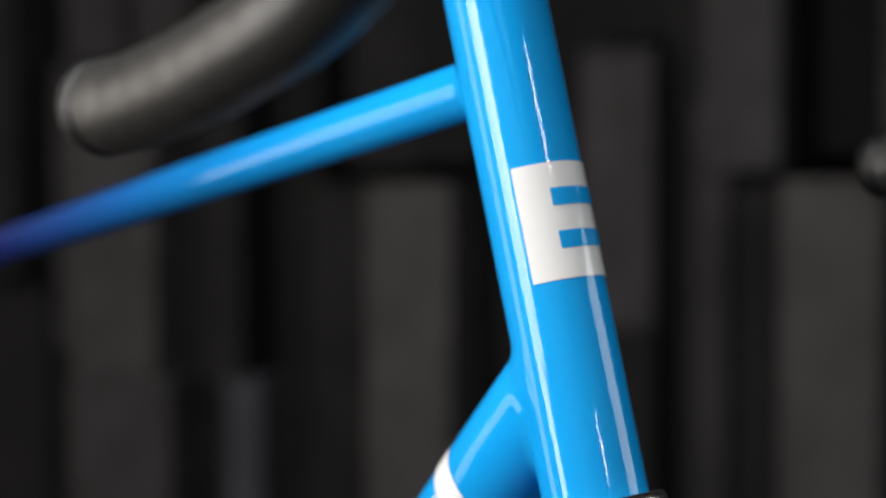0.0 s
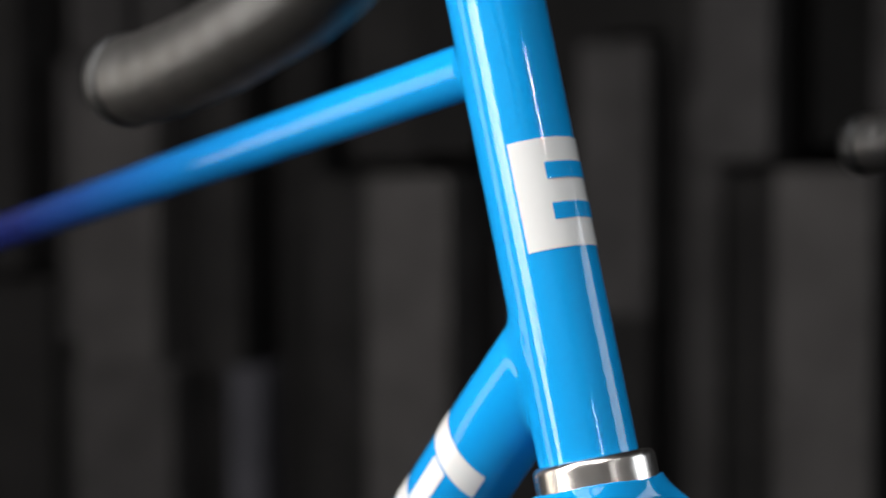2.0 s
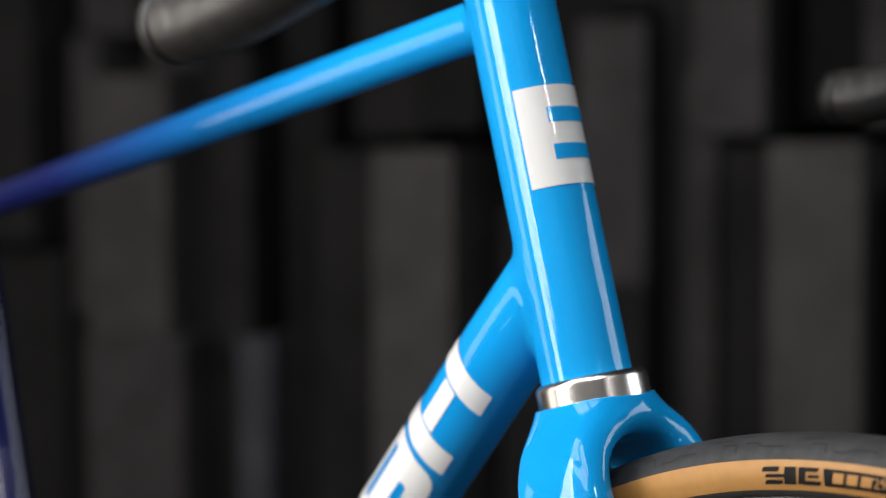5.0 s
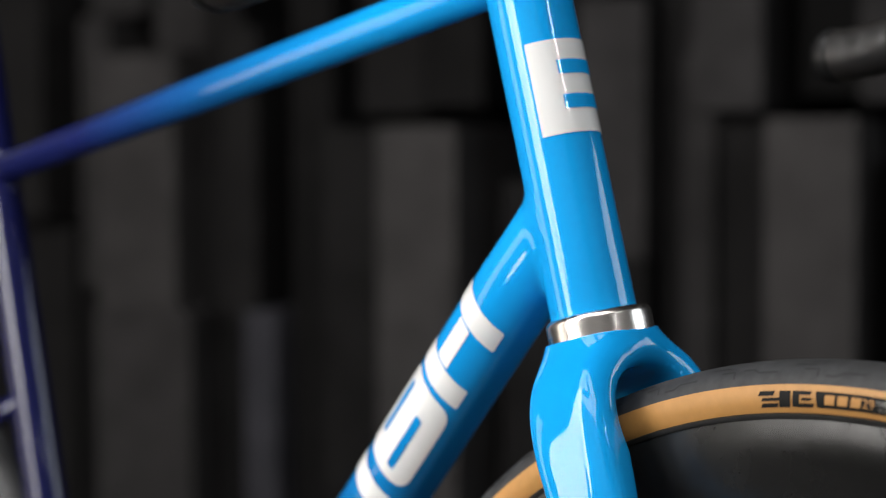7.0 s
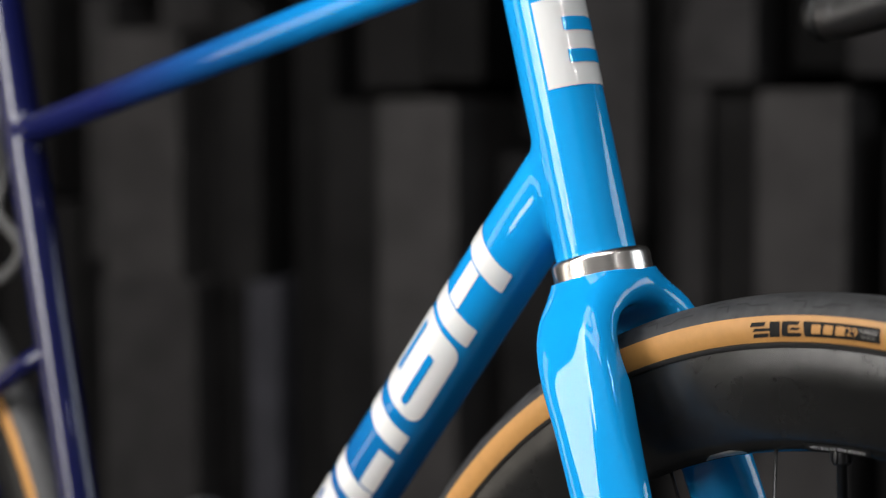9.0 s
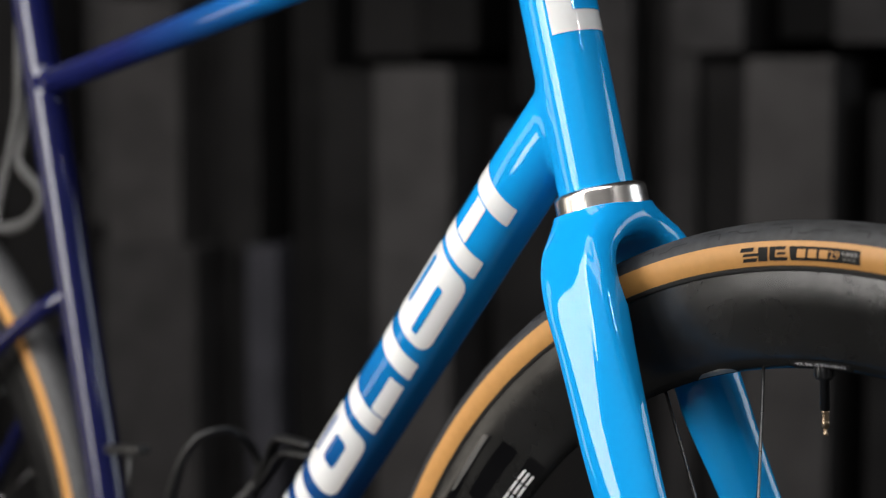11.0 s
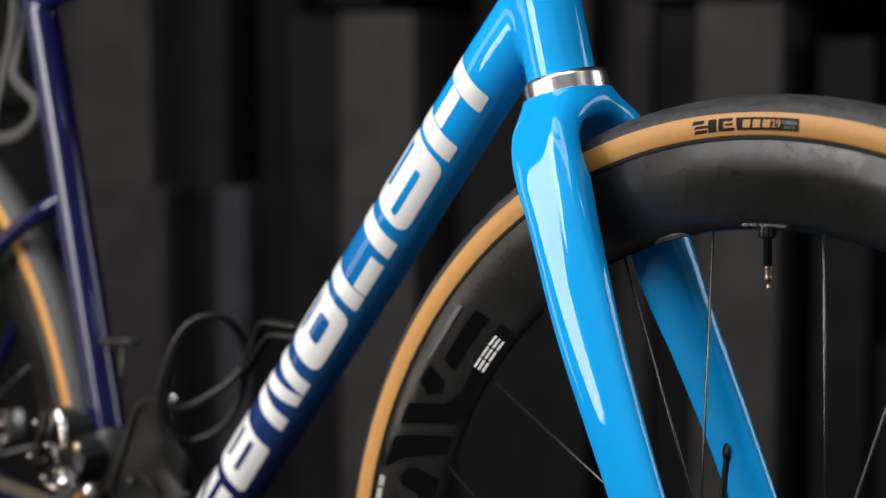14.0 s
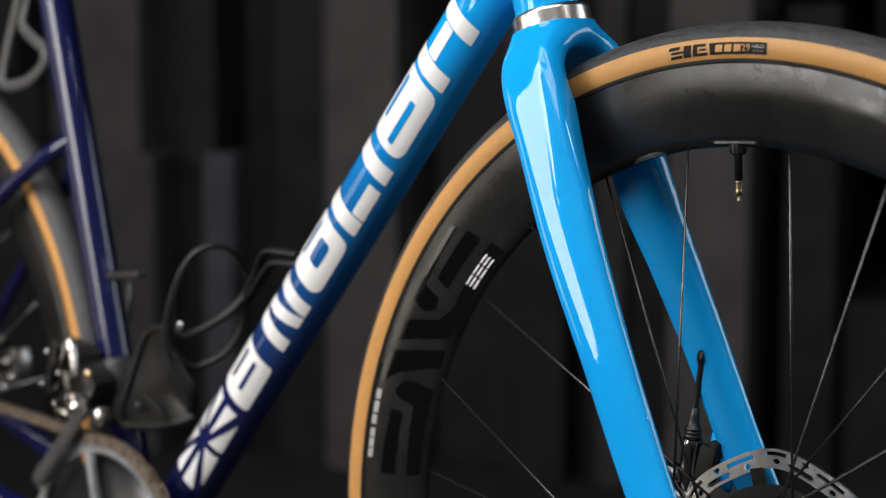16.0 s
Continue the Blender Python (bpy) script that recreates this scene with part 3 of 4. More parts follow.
WORD = [
    [slant(0.0784, 0.0912, r=0.0012)], [slant(0.1192, 0.1321, r=0.0012)], [slant(0.0922, 0.1182, -0.20, 0.30, 0.0008)],
    [slant(0.1360, 0.1946, r=0.010)], [slant(0.2034, 0.2168, r=0.0012)],
    [slant(0.2233, 0.2512, -1, -0.45, 0.0012)], [slant(0.2524, 0.2655, r=0.0012)],
    [slant(0.2725, 0.3265, r=0.010)],
    [slant(0.3370, 0.3485, r=0.0012)], [slant(0.3735, 0.3855, r=0.0012)], [poly_at([(0.3495, -1), (0.360, -1), (0.3725, 1), (0.362, 1)])],
    [slant(0.4044, 0.4520, r=0.004)],
]
for shapes in WORD:
    wrap("decal_block", shapes, DOWN_TOP, DOWN_AXIS, R_DOWN, WHITE, parts_of["down_tube"], label="white painted block")
SLOTS = [slant(0.1440, 0.1800, 0.42, 0.62, 0.0015), slant(0.1520, 0.1880, -0.42, -0.18, 0.0015), slant(0.2815, 0.3130, 0.46, 0.62, 0.0015), slant(0.2860, 0.3080, -0.45, 0.10, 0.003),
         slant(0.4110, 0.4400, 0.26, 0.44, 0.0008), slant(0.4110, 0.4400, -0.38, -0.18, 0.0008)]
for shape in SLOTS:
    wrap("decal_slot", [shape], DOWN_TOP, DOWN_AXIS, R_DOWN, PAINT, parts_of["down_tube"], 0.0007)
# the rayed block at the foot of the tube: eight wedges
c0, c1, mid = 0.4605, 0.5475, 0.504
g = 0.0030
for sx in (-1, 1):
    for sv in (-1, 1):
        edge = c0 if sx < 0 else c1
        near, far = mid + sx * g, edge
        wrap("decal_wedge", [poly_at([(near + sx * 0.006, sv * 0.16), (far, sv * 0.16), (far, sv * 0.74)], 0.001)], DOWN_TOP, DOWN_AXIS, R_DOWN, WHITE, parts_of["down_tube"])
        wrap("decal_wedge", [poly_at([(near, sv * 0.30), (far - sx * 0.008, sv * 1.0), (near, sv * 1.0)], 0.001)], DOWN_TOP, DOWN_AXIS, R_DOWN, WHITE, parts_of["down_tube"])


def head_patch(s0, s1, a0, a1, r):
    return rounded([(s0, radians(a0) * R_HEAD), (s1, radians(a0) * R_HEAD), (s1, radians(a1) * R_HEAD), (s0, radians(a1) * R_HEAD)], r)


wrap("head_badge", [head_patch(0.0724, 0.1182, 23, 157, 0.0004)], HEAD_LOW, STEER, R_HEAD, WHITE, parts_of["head_tube"], label="white painted block with two blue slots")
for s0, s1 in ((0.0841, 0.0910), (0.1010, 0.1080)):
    wrap("badge_slot", [head_patch(s0, s1, 60, 150, 0.0003)], HEAD_LOW, STEER, R_HEAD, PAINT, parts_of["head_tube"], 0.0007)


# ---- decals on the front wheel ----
RIM_R = [0.2668, 0.2690, 0.2745, 0.281, 0.288, 0.295, 0.301, 0.307, 0.312, 0.3165]
RIM_Y = [0.0, 0.0050, 0.0080, 0.0104, 0.0122, 0.0136, 0.0143, 0.0146, 0.0144, 0.0137]
TYRE_R = [0.3178 + 0.0011 * i for i in range(15)]
TYRE_Y = [math.sqrt(max(0.01485 ** 2 - (r - 0.3255) ** 2, 0)) for r in TYRE_R]


def polar(name, polys, heights, material, rise=0.0003, label="", cell=0.002):
    """Polygons of (radius, degrees) laid on the near side of the front wheel."""
    bm = bmesh.new()
    for poly in polys:
        bm.faces.new([bm.verts.new((r, radians(a) * 0.3, 0)) for r, a in poly])
    for axis in (0, 1):
        lo, hi = min(v.co[axis] for v in bm.verts), max(v.co[axis] for v in bm.verts)
        k = lo + cell
        no = (1, 0, 0) if axis == 0 else (0, 1, 0)
        while k < hi:
            bmesh.ops.bisect_plane(bm, geom=bm.verts[:] + bm.edges[:] + bm.faces[:], plane_co=[k * n for n in no], plane_no=no)
            k += cell * (1 if axis == 0 else 2)
    bmesh.ops.triangulate(bm, faces=bm.faces)
    rr, yy = heights
    for v in bm.verts:
        r, a = v.co.x, v.co.y / 0.3
        v.co = (r * math.cos(a), -float(np.interp(r, rr, yy)) - rise, r * math.sin(a))
    bmesh.ops.recalc_face_normals(bm, faces=bm.faces)
    for face in bm.faces:
        if face.normal.y > 0:
            face.normal_flip()
    return part(name, bm, material, front, label)


def sector(r0, r1, a0, a1, r=0.0008, lean=0.0):
    pts = [(r0, a0), (r1, a0 + lean), (r1, a1 + lean), (r0, a1)]
    k = 0.3 * math.pi / 180
    return [(x, y / k) for x, y in rounded([(x, y * k) for x, y in pts], r)]


RIM, TYRE = (RIM_R, RIM_Y), (TYRE_R, TYRE_Y)
def shape_of(pts, r=0.0010):
    k = 0.3 * math.pi / 180
    return [(x, y / k) for x, y in rounded([(x, y * k) for x, y in pts], r)]


# gloss black shapes on the satin rim
for pts in ([(0.2962, 136.2), (0.2853, 135.6), (0.2853, 145.1), (0.2958, 144.8)],
            [(0.3090, 137.6), (0.3033, 137.2), (0.3015, 146.8), (0.2880, 147.1), (0.2866, 149.0), (0.2947, 150.2), (0.3101, 149.3)],
            [(0.2790, 134.8), (0.2692, 134.6), (0.2690, 150.3), (0.2712, 151.8), (0.3107, 156.7), (0.3132, 154.0), (0.2817, 149.9), (0.2760, 147.1)],
            [(0.3137, 162.8), (0.3145, 160.7), (0.3078, 157.9), (0.2700, 153.6), (0.2692, 156.6), (0.2970, 160.0), (0.3066, 162.2)],
            [(0.2961, 162.8), (0.2914, 160.8), (0.2831, 160.2), (0.2692, 160.4), (0.2692, 173.9), (0.2780, 174.3), (0.2800, 163.8), (0.2924, 163.5)],
            [(0.2964, 165.3), (0.2866, 165.3), (0.2870, 174.6), (0.2986, 174.8)]):
    polar("rim_decal", [shape_of(pts)], RIM, GLOSS_BLACK, 0.0003, "gloss black shape on the rim")
polar("rim_stripe", [shape_of([(0.3078, 137.9), (0.3048, 137.3), (0.3036, 141.9), (0.3043, 145.6), (0.3062, 146.4)], 0.0006)], RIM, GREY_DECAL, 0.0006, "pale grey stripe on the rim")
for k in range(3):
    for j in range(3):
        r0 = 0.2702 + 0.0026 * j
        polar("rim_mark", [sector(r0, r0 + 0.0013, 136.6 + 2.05 * k, 138.35 + 2.05 * k, 0.0003, 0.2)], RIM, WHITE, 0.0007, "white bar on the rim")
for a, b in ((163.5, 164.9), (165.2, 166.8), (167.1, 168.4), (169.0, 170.2), (170.4, 171.6), (171.8, 173.0)):
    polar("rim_mark", [sector(0.3070, 0.3118, a, b, 0.0004, 0.2)], RIM, PALE_DECAL, 0.0007, "pale grey bar on the rim")
# tyre label
polar("tyre_label", [sector(0.3209, 0.3279, 86.6, 93.6, 0.0008)], TYRE, INK, 0.0003, "black label block on the tyre")
for k in range(3):
    polar("tyre_mark", [sector(0.3224, 0.3266, 92.9 - 1.12 * k - 0.85, 92.9 - 1.12 * k, 0.0004, -0.15)], TYRE, TAN, 0.0006)
for a, b, r0, r1 in ((97.4, 98.8, 0.3259, 0.3279), (97.2, 98.7, 0.3208, 0.3226), (96.4, 98.6, 0.3236, 0.3250), (96.0, 97.0, 0.3208, 0.3279), (95.2, 95.8, 0.3210, 0.3279), (94.1, 95.6, 0.3262, 0.3279), (94.1, 95.0, 0.3238, 0.3250), (94.0, 95.4, 0.3208, 0.3226)):
    polar("tyre_mark", [sector(r0, r1, a, b, 0.0004, -0.2)], TYRE, INK, 0.0003)
for r0, r1 in ((0.3222, 0.3236),):
    for a in (87.0, 87.45, 87.9):
        polar("tyre_mark", [sector(r0, r1, a, a + 0.36, 0.0002)], TYRE, GREY_DECAL, 0.0006)


def lettering(text):
    """The outlines of a text as a mesh in its own plane, 1 high and centred."""
    curve = bpy.data.curves.new("text", "FONT")
    curve.body, curve.align_x, curve.align_y, curve.resolution_u = text, "CENTER", "CENTER", 3
    ob = bpy.data.objects.new("text", curve)
    scene.collection.objects.link(ob)
    me = bpy.data.meshes.new_from_object(ob.evaluated_get(bpy.context.evaluated_depsgraph_get()))
    bpy.data.objects.remove(ob)
    bm = bmesh.new()
    bm.from_mesh(me)
    return bm


bm = lettering("29")
for v in bm.verts:
    r, a = 0.3244 + v.co.y * 0.0058, radians(89.1) - v.co.x * 0.0062 / 0.325
    v.co = (r * math.cos(a), -float(np.interp(r, TYRE_R, TYRE_Y)) - 0.0006, r * math.sin(a))
part("tyre_number", bm, TAN, front, "tan number on the tyre label")
bm = lettering("TUBELESS")
for v in bm.verts:
    r, a = 0.3254 + v.co.y * 0.0026, radians(87.62) - v.co.x * 0.0022 / 0.325
    v.co = (r * math.cos(a), -float(np.interp(r, TYRE_R, TYRE_Y)) - 0.0006, r * math.sin(a))
part("tyre_word", bm, PALE_DECAL, front, "grey word on the tyre label")
# sticker by the valve: it follows the rim's inner shoulder
sticker = bmesh.new()
rows = []
for i in range(25):
    a = radians(88.0 + 7.4 * i / 24)
    rows.append([sticker.verts.new((r * math.cos(a), -float(np.interp(r, RIM_R, RIM_Y)) - 0.0003, r * math.sin(a))) for r in (0.2674, 0.2690, 0.2704, 0.2716)])
for a, b in zip(rows, rows[1:]):
    for j in range(3):
        sticker.faces.new((a[j], a[j + 1], b[j + 1], b[j]))
part("sticker", sticker, INK, front, "small black sticker with white writing")
bm = lettering("HANDMADE IN THE USA")
for v in bm.verts:
    r, a = 0.2697 - v.co.y * 0.0024, radians(91.7) + v.co.x * 0.0026 / 0.272
    v.co = (r * math.cos(a), -float(np.interp(r, RIM_R, RIM_Y)) - 0.0006, r * math.sin(a))
part("sticker_text", bm, WHITE, front, "white writing on the sticker")

# pale sticker on the rim's inner shoulder
polar("rim_sticker", [shape_of([(0.2671, 108.7), (0.2692, 107.2), (0.2699, 104.6), (0.2689, 103.2), (0.2672, 103.0)], 0.0006)], RIM, PALE_DECAL, 0.0004, "small pale grey sticker with dark print", cell=0.0008)
# tread pattern: stepped grooves along both shoulders, their shade painted as flat dark strips
tread = bmesh.new()
rng = random.Random(4)


def groove(points, width=0.0005):
    """A thin dark strip through (degrees, angle round the section) pairs on the tread."""
    side = []
    fine = [(a0 + (a1 - a0) * i / 4, t0 + (t1 - t0) * i / 4) for (a0, t0), (a1, t1) in zip(points, points[1:]) for i in range(4)] + [points[-1]]
    for (a, t), (b, u) in zip(fine, fine[1:] + [(2 * fine[-1][0] - fine[-2][0], 2 * fine[-1][1] - fine[-2][1])]):
        da, dt = radians(b - a) * 0.335, (u - t) * 0.0148
        k = width / max(math.hypot(da, dt), 1e-6)
        side.append([(a - math.degrees(dt * k * s / 0.335), t + da * k * s / 0.0148) for s in (-1, 1)])
    rows = []
    for pair in side:
        row = []
        for a, t in pair:
            r, a = 0.3255 + 0.01484 * math.cos(t), radians(a)
            row.append(tread.verts.new((r * math.cos(a), -0.01484 * math.sin(t), r * math.sin(a))))
        rows.append(row)
    for a, b in zip(rows, rows[1:]):
        tread.faces.new((a[0], a[1], b[1], b[0]))


for k in range(48):
    a0 = 7.5 * k + rng.uniform(-0.25, 0.25)
    for side in (-1, 1):
        step = 0.13 if k % 2 else -0.13
        t = 0.82
        groove([(a0, side * t), (a0 + 1.7, side * t), (a0 + 2.3, side * (t - step)), (a0 + 3.2, side * (t - step))])
        groove([(a0 + 3.9, side * 0.98), (a0 + 4.0, side * 0.72), (a0 + 5.2, side * 0.72)])
        groove([(a0 + 4.6, side * 0.52), (a0 + 6.2, side * 0.52)], 0.0004)
bmesh.ops.recalc_face_normals(tread, faces=tread.faces)
tread_ob = part("tread_pattern", tread, GROOVE_SHADE, front, "thin dark strips painting the shade of stepped tread grooves")
tread_ob["kind"] = "stuff"

# ---- handlebar with bar tape ----
RIGHT = [(-0.155, -0.219, 0.8365), (-0.142, -0.219, 0.8375), (-0.118, -0.219, 0.842), (-0.0935, -0.219, 0.849), (-0.062, -0.218, 0.861), (-0.036, -0.217, 0.880), (-0.022, -0.216, 0.905), (-0.022, -0.214, 0.935), (-0.042, -0.211, 0.960), (-0.078, -0.206, 0.972), (-0.118, -0.196, 0.974), (-0.134, -0.165, 0.975), (-0.136, -0.10, 0.975)]


def drop(points, name):
    path = smooth_path(points, 14)
    walked, radii = 0.0, []
    for a, b in zip([path[0]] + path, path):
        walked += float(np.linalg.norm(b - a))
        radii.append(0.0144 + 0.00026 * (1 - abs(((walked / 0.013) % 1) - 0.85) / 0.85))
    bar = part(name, pipe(path, radii, steps=28), TAPE, bike, "black perforated bar tape wound over a drop bar")
    end = frame_at(path[0], Vector(path[0]) - Vector(path[2]))
    part("bar_plug", turned([(0.0146, -0.002), (0.0152, 0.0005), (0.0151, 0.003), (0.0142, 0.0062), (0.0120, 0.0092), (0.0085, 0.0112), (0.004, 0.0121), (0.0001, 0.0122)], end, 28), CAGE, bar, "black bar end plug")
    return bar


drop(RIGHT, "handlebar_drop")
drop([(x - 0.004, -y - 0.019, z - 0.0205 if i < 6 else z - 0.010) for i, (x, y, z) in enumerate(RIGHT)], "handlebar_drop")
part("handlebar", pipe([(-0.136, -0.101, 0.975), (-0.136, 0, 0.973), (-0.130, 0.082, 0.967)], 0.0155, steps=24), BLACK, bike, "black handlebar tops")
stem = pipe([on_steer(0.265), (-0.20, 0, 0.966), (-0.136, 0, 0.973)], 0.016, steps=24)
turned([(0.001, 0.205), (0.0205, 0.208), (0.0205, 0.286), (0.016, 0.290), (0.0001, 0.290)], frame_at(HEAD_LOW, STEER), 40, stem)
part("stem", stem, BLACK, bike, "black stem and spacers")

# ---- front brake ----
rotor = bmesh.new()
N, RINGS = 540, 14
R0, R1 = 0.0675, 0.0795


def in_slot(a, r, a0, a1, mid, half):
    """Whether an angle (degrees) and radius lie in a slot with round ends."""
    over = max(a0 - a, a - a1, 0) * math.pi / 180 * mid
    return math.hypot(over, r - mid) < half


grid = []
for j in range(RINGS + 1):
    row = []
    for i in range(N):
        a = 2 * math.pi * i / N
        wave = 0.0012 * math.cos(7 * a + 1.2)
        r = R0 + (R1 - R0) * j / RINGS + wave
        row.append(rotor.verts.new((r * math.cos(a), 0, r * math.sin(a))))
    grid.append(row)
SLOTS_AT = [(3, 17, 0.0757, 0.0016), (24, 25.5, 0.0763, 0.0016), (20, 33, 0.0712, 0.0016), (40, 41, 0.0718, 0.0017), (6, 7.5, 0.0708, 0.0016), (36, 46, 0.0765, 0.0014)]
for j in range(RINGS):
    for i in range(N):
        a, r = (360 * (i + 0.5) / N) % 51.4286, R0 + (R1 - R0) * (j + 0.5) / RINGS
        if any(in_slot(a, r, *s) for s in SLOTS_AT):
            continue
        k = (i + 1) % N
        rotor.faces.new((grid[j][i], grid[j][k], grid[j + 1][k], grid[j + 1][i]))
ret = bmesh.ops.extrude_face_region(rotor, geom=rotor.faces[:])
bmesh.ops.translate(rotor, verts=[e for e in ret["geom"] if isinstance(e, bmesh.types.BMVert)], vec=(0, 0.0018, 0))
bmesh.ops.translate(rotor, verts=rotor.verts, vec=(0, 0.0365, 0))
bmesh.ops.delete(rotor, geom=[v for v in rotor.verts if not v.link_faces], context="VERTS")
bmesh.ops.recalc_face_normals(rotor, faces=rotor.faces)
part("brake_rotor", rotor, ROTOR, front, "drilled silver disc brake rotor", smooth=False)
spider = turned([(0.006, 0.0355), (0.026, 0.0352), (0.056, 0.0356), (0.0585, 0.0362), (0.0585, 0.0378), (0.056, 0.0384), (0.024, 0.0392), (0.006, 0.0394)], pose(0, 0, 0, -90, 0, 0), 40)
for k in range(6):
    m = pose(0, 0.0374, 0, 0, 60 * k + 15, 0)
    box(spider, (0.050, -0.0012, -0.006), (0.0690, 0.0012, 0.004), m, 0.0010)
part("rotor_spider", spider, INK, front, "black rotor spider")

body = turned([(0.001, -0.010), (0.0068, -0.009), (0.0072, 0.0), (0.0068, 0.004), (0.0066, 0.030), (0.0069, 0.031), (0.0069, 0.034), (0.0062, 0.0358), (0.001, 0.036)], frame_at((-0.0742, 0.045, 0.3800), (0.085, 0, 1)), 32)
box(body, (-0.013, -0.010, -0.015), (0.013, 0.011, 0.014), pose(-0.0765, 0.046, 0.3700, 0, 10, 0), 0.006)
turned([(0.001, -0.008), (0.0072, -0.007), (0.0088, -0.002), (0.0088, 0.003), (0.0066, 0.008), (0.001, 0.009)], frame_at((-0.0830, 0.0405, 0.3905), (-0.2, -1, 0.25)), 24, body)
turned([(0.001, 0), (0.0105, 0.0), (0.0115, 0.002), (0.0115, 0.006), (0.008, 0.008), (0.001, 0.008)], frame_at((-0.0800, 0.0385, 0.374), (0, -1, 0)), 24, body)
cal = part("brake_caliper", body, ALLOY, bike, "polished silver front disc brake caliper")
for dx, dz in ((-0.0075, 0.003), (0.006, -0.012), (-0.012, -0.006)):
    part("bolt", turned([(0.0001, 0), (0.004, 0), (0.0042, 0.001), (0.0042, 0.004), (0.0022, 0.0042), (0.0020, 0.002), (0.0001, 0.002)], frame_at((-0.076 + dx, 0.0325, 0.388 + dz), (0, -1, 0)), 16), STEEL, cal)
back = box(bmesh.new(), (-0.006, -0.006, -0.0125), (0.0075, 0.006, 0.0125), pose(-0.0600, 0.0465, 0.4015, 0, 14, 0), 0.004)
box(back, (-0.003, -0.004, -0.003), (0.004, 0.004, 0.004), pose(-0.0545, 0.046, 0.4125, 0, 14, 0), 0.0018)
part("caliper_back", back, INK, cal, "dark rear half of the caliper")
boot = turned([(0.0021, 0.0190), (0.0029, 0.0186), (0.0034, 0.012), (0.0043, 0.0062), (0.0052, 0.0058), (0.0053, 0.0044), (0.0047, 0.0040), (0.0054, 0.0034), (0.0055, 0.0020), (0.0049, 0.0016), (0.0056, 0.0010), (0.0057, -0.0012), (0.001, -0.0014)],
              frame_at((-0.0712, 0.045, 0.4176), (0.09, 0, 1)), 28)
part("hose_boot", boot, CABLE, bike, "ribbed black rubber hose boot")
part("brake_hose", pipe(smooth_path([(-0.0696, 0.045, 0.4350), (-0.0683, 0.045, 0.4440), (-0.0668, 0.0447, 0.4530), (-0.0651, 0.0440, 0.4610), (-0.0636, 0.0436, 0.4690), (-0.0630, 0.0460, 0.4745), (-0.0628, 0.052, 0.4775)], 8), 0.0021, steps=14), CABLE, bike, "black hydraulic brake hose")
port = turned([(0.0001, 0.0), (0.0024, 0.0), (0.0027, 0.0006), (0.0001, 0.0008)], frame_at((-0.0634, 0.0418, 0.4700), (0.05, -1, 0.1)) @ Matrix.Diagonal((1, 1.8, 1, 1)), 24)
part("hose_port", port, CABLE, bike, "dark oval hose port in the fork blade")
mount = turned([(0.0001, -0.030), (0.0046, -0.026), (0.0062, -0.014), (0.0056, -0.002), (0.0042, 0.006), (0.0022, 0.0102), (0.0001, 0.0112)], frame_at((-0.0565, 0.0535, 0.4110), (-0.25, -0.05, 1)), 24)
part("caliper_mount", mount, PAINT, bike)

# ---- cage, gears and rear parts ----
def ribbon(points, radius, flat=1.0):
    path = smooth_path(points, 8)
    radii = np.interp(np.linspace(0, 1, len(path)), np.linspace(0, 1, len(radius)), radius)
    return pipe(path, [float(r) for r in radii], steps=12, flat=flat)


loop = [(-0.5242, -0.020, 0.4183), (-0.5216, -0.028, 0.4390), (-0.5119, -0.034, 0.4599), (-0.5028, -0.036, 0.4779), (-0.4915, -0.036, 0.4978), (-0.4822, -0.030, 0.5116), (-0.4745, -0.015, 0.5162),
        (-0.4733, 0.0, 0.5093), (-0.4791, 0.015, 0.4945), (-0.4814, 0.020, 0.4789), (-0.4920, 0.012, 0.4614), (-0.5062, -0.004, 0.4476), (-0.5124, -0.018, 0.4431), (-0.5159, -0.028, 0.4471)]
cage_ob = part("bottle_cage", ribbon(loop, [0.0036, 0.0042, 0.0036, 0.0026, 0.0024, 0.0024, 0.0026, 0.0026, 0.0024, 0.0022], 1.3), CAGE, bike, "black looped bottle cage")
part("cage_hoop", ribbon([(-0.5216, -0.024, 0.4277), (-0.5216, -0.014, 0.4189), (-0.5222, 0.0, 0.4143), (-0.5086, 0.014, 0.4225), (-0.4978, 0.022, 0.4381), (-0.4915, 0.024, 0.4559), (-0.4814, 0.020, 0.4767)], [0.0026, 0.0022, 0.0020], 1.3), CAGE, cage_ob)
part("cage_arm", ribbon([(-0.4791, 0.018, 0.476), (-0.4579, 0.010, 0.4945), (-0.4452, 0.004, 0.5076), (-0.4316, 0.0, 0.5141), (-0.4008, 0.0, 0.5139)], [0.0028, 0.0026, 0.0022], 1.8), CAGE, cage_ob)
part("cage_arm", ribbon([(-0.4740, 0.014, 0.4720), (-0.4560, 0.008, 0.4850), (-0.4400, 0.004, 0.4985), (-0.4255, 0.0, 0.5053), (-0.4009, 0.0, 0.5066)], [0.0028, 0.0026, 0.0022], 1.8), CAGE, cage_ob)
part("cage_tail", ribbon([(-0.5243, -0.022, 0.425), (-0.5226, -0.016, 0.4115), (-0.5211, -0.008, 0.3975), (-0.5282, 0.0, 0.3779)], [0.0036, 0.0044, 0.0050, 0.0040], 1.4), CAGE, cage_ob)
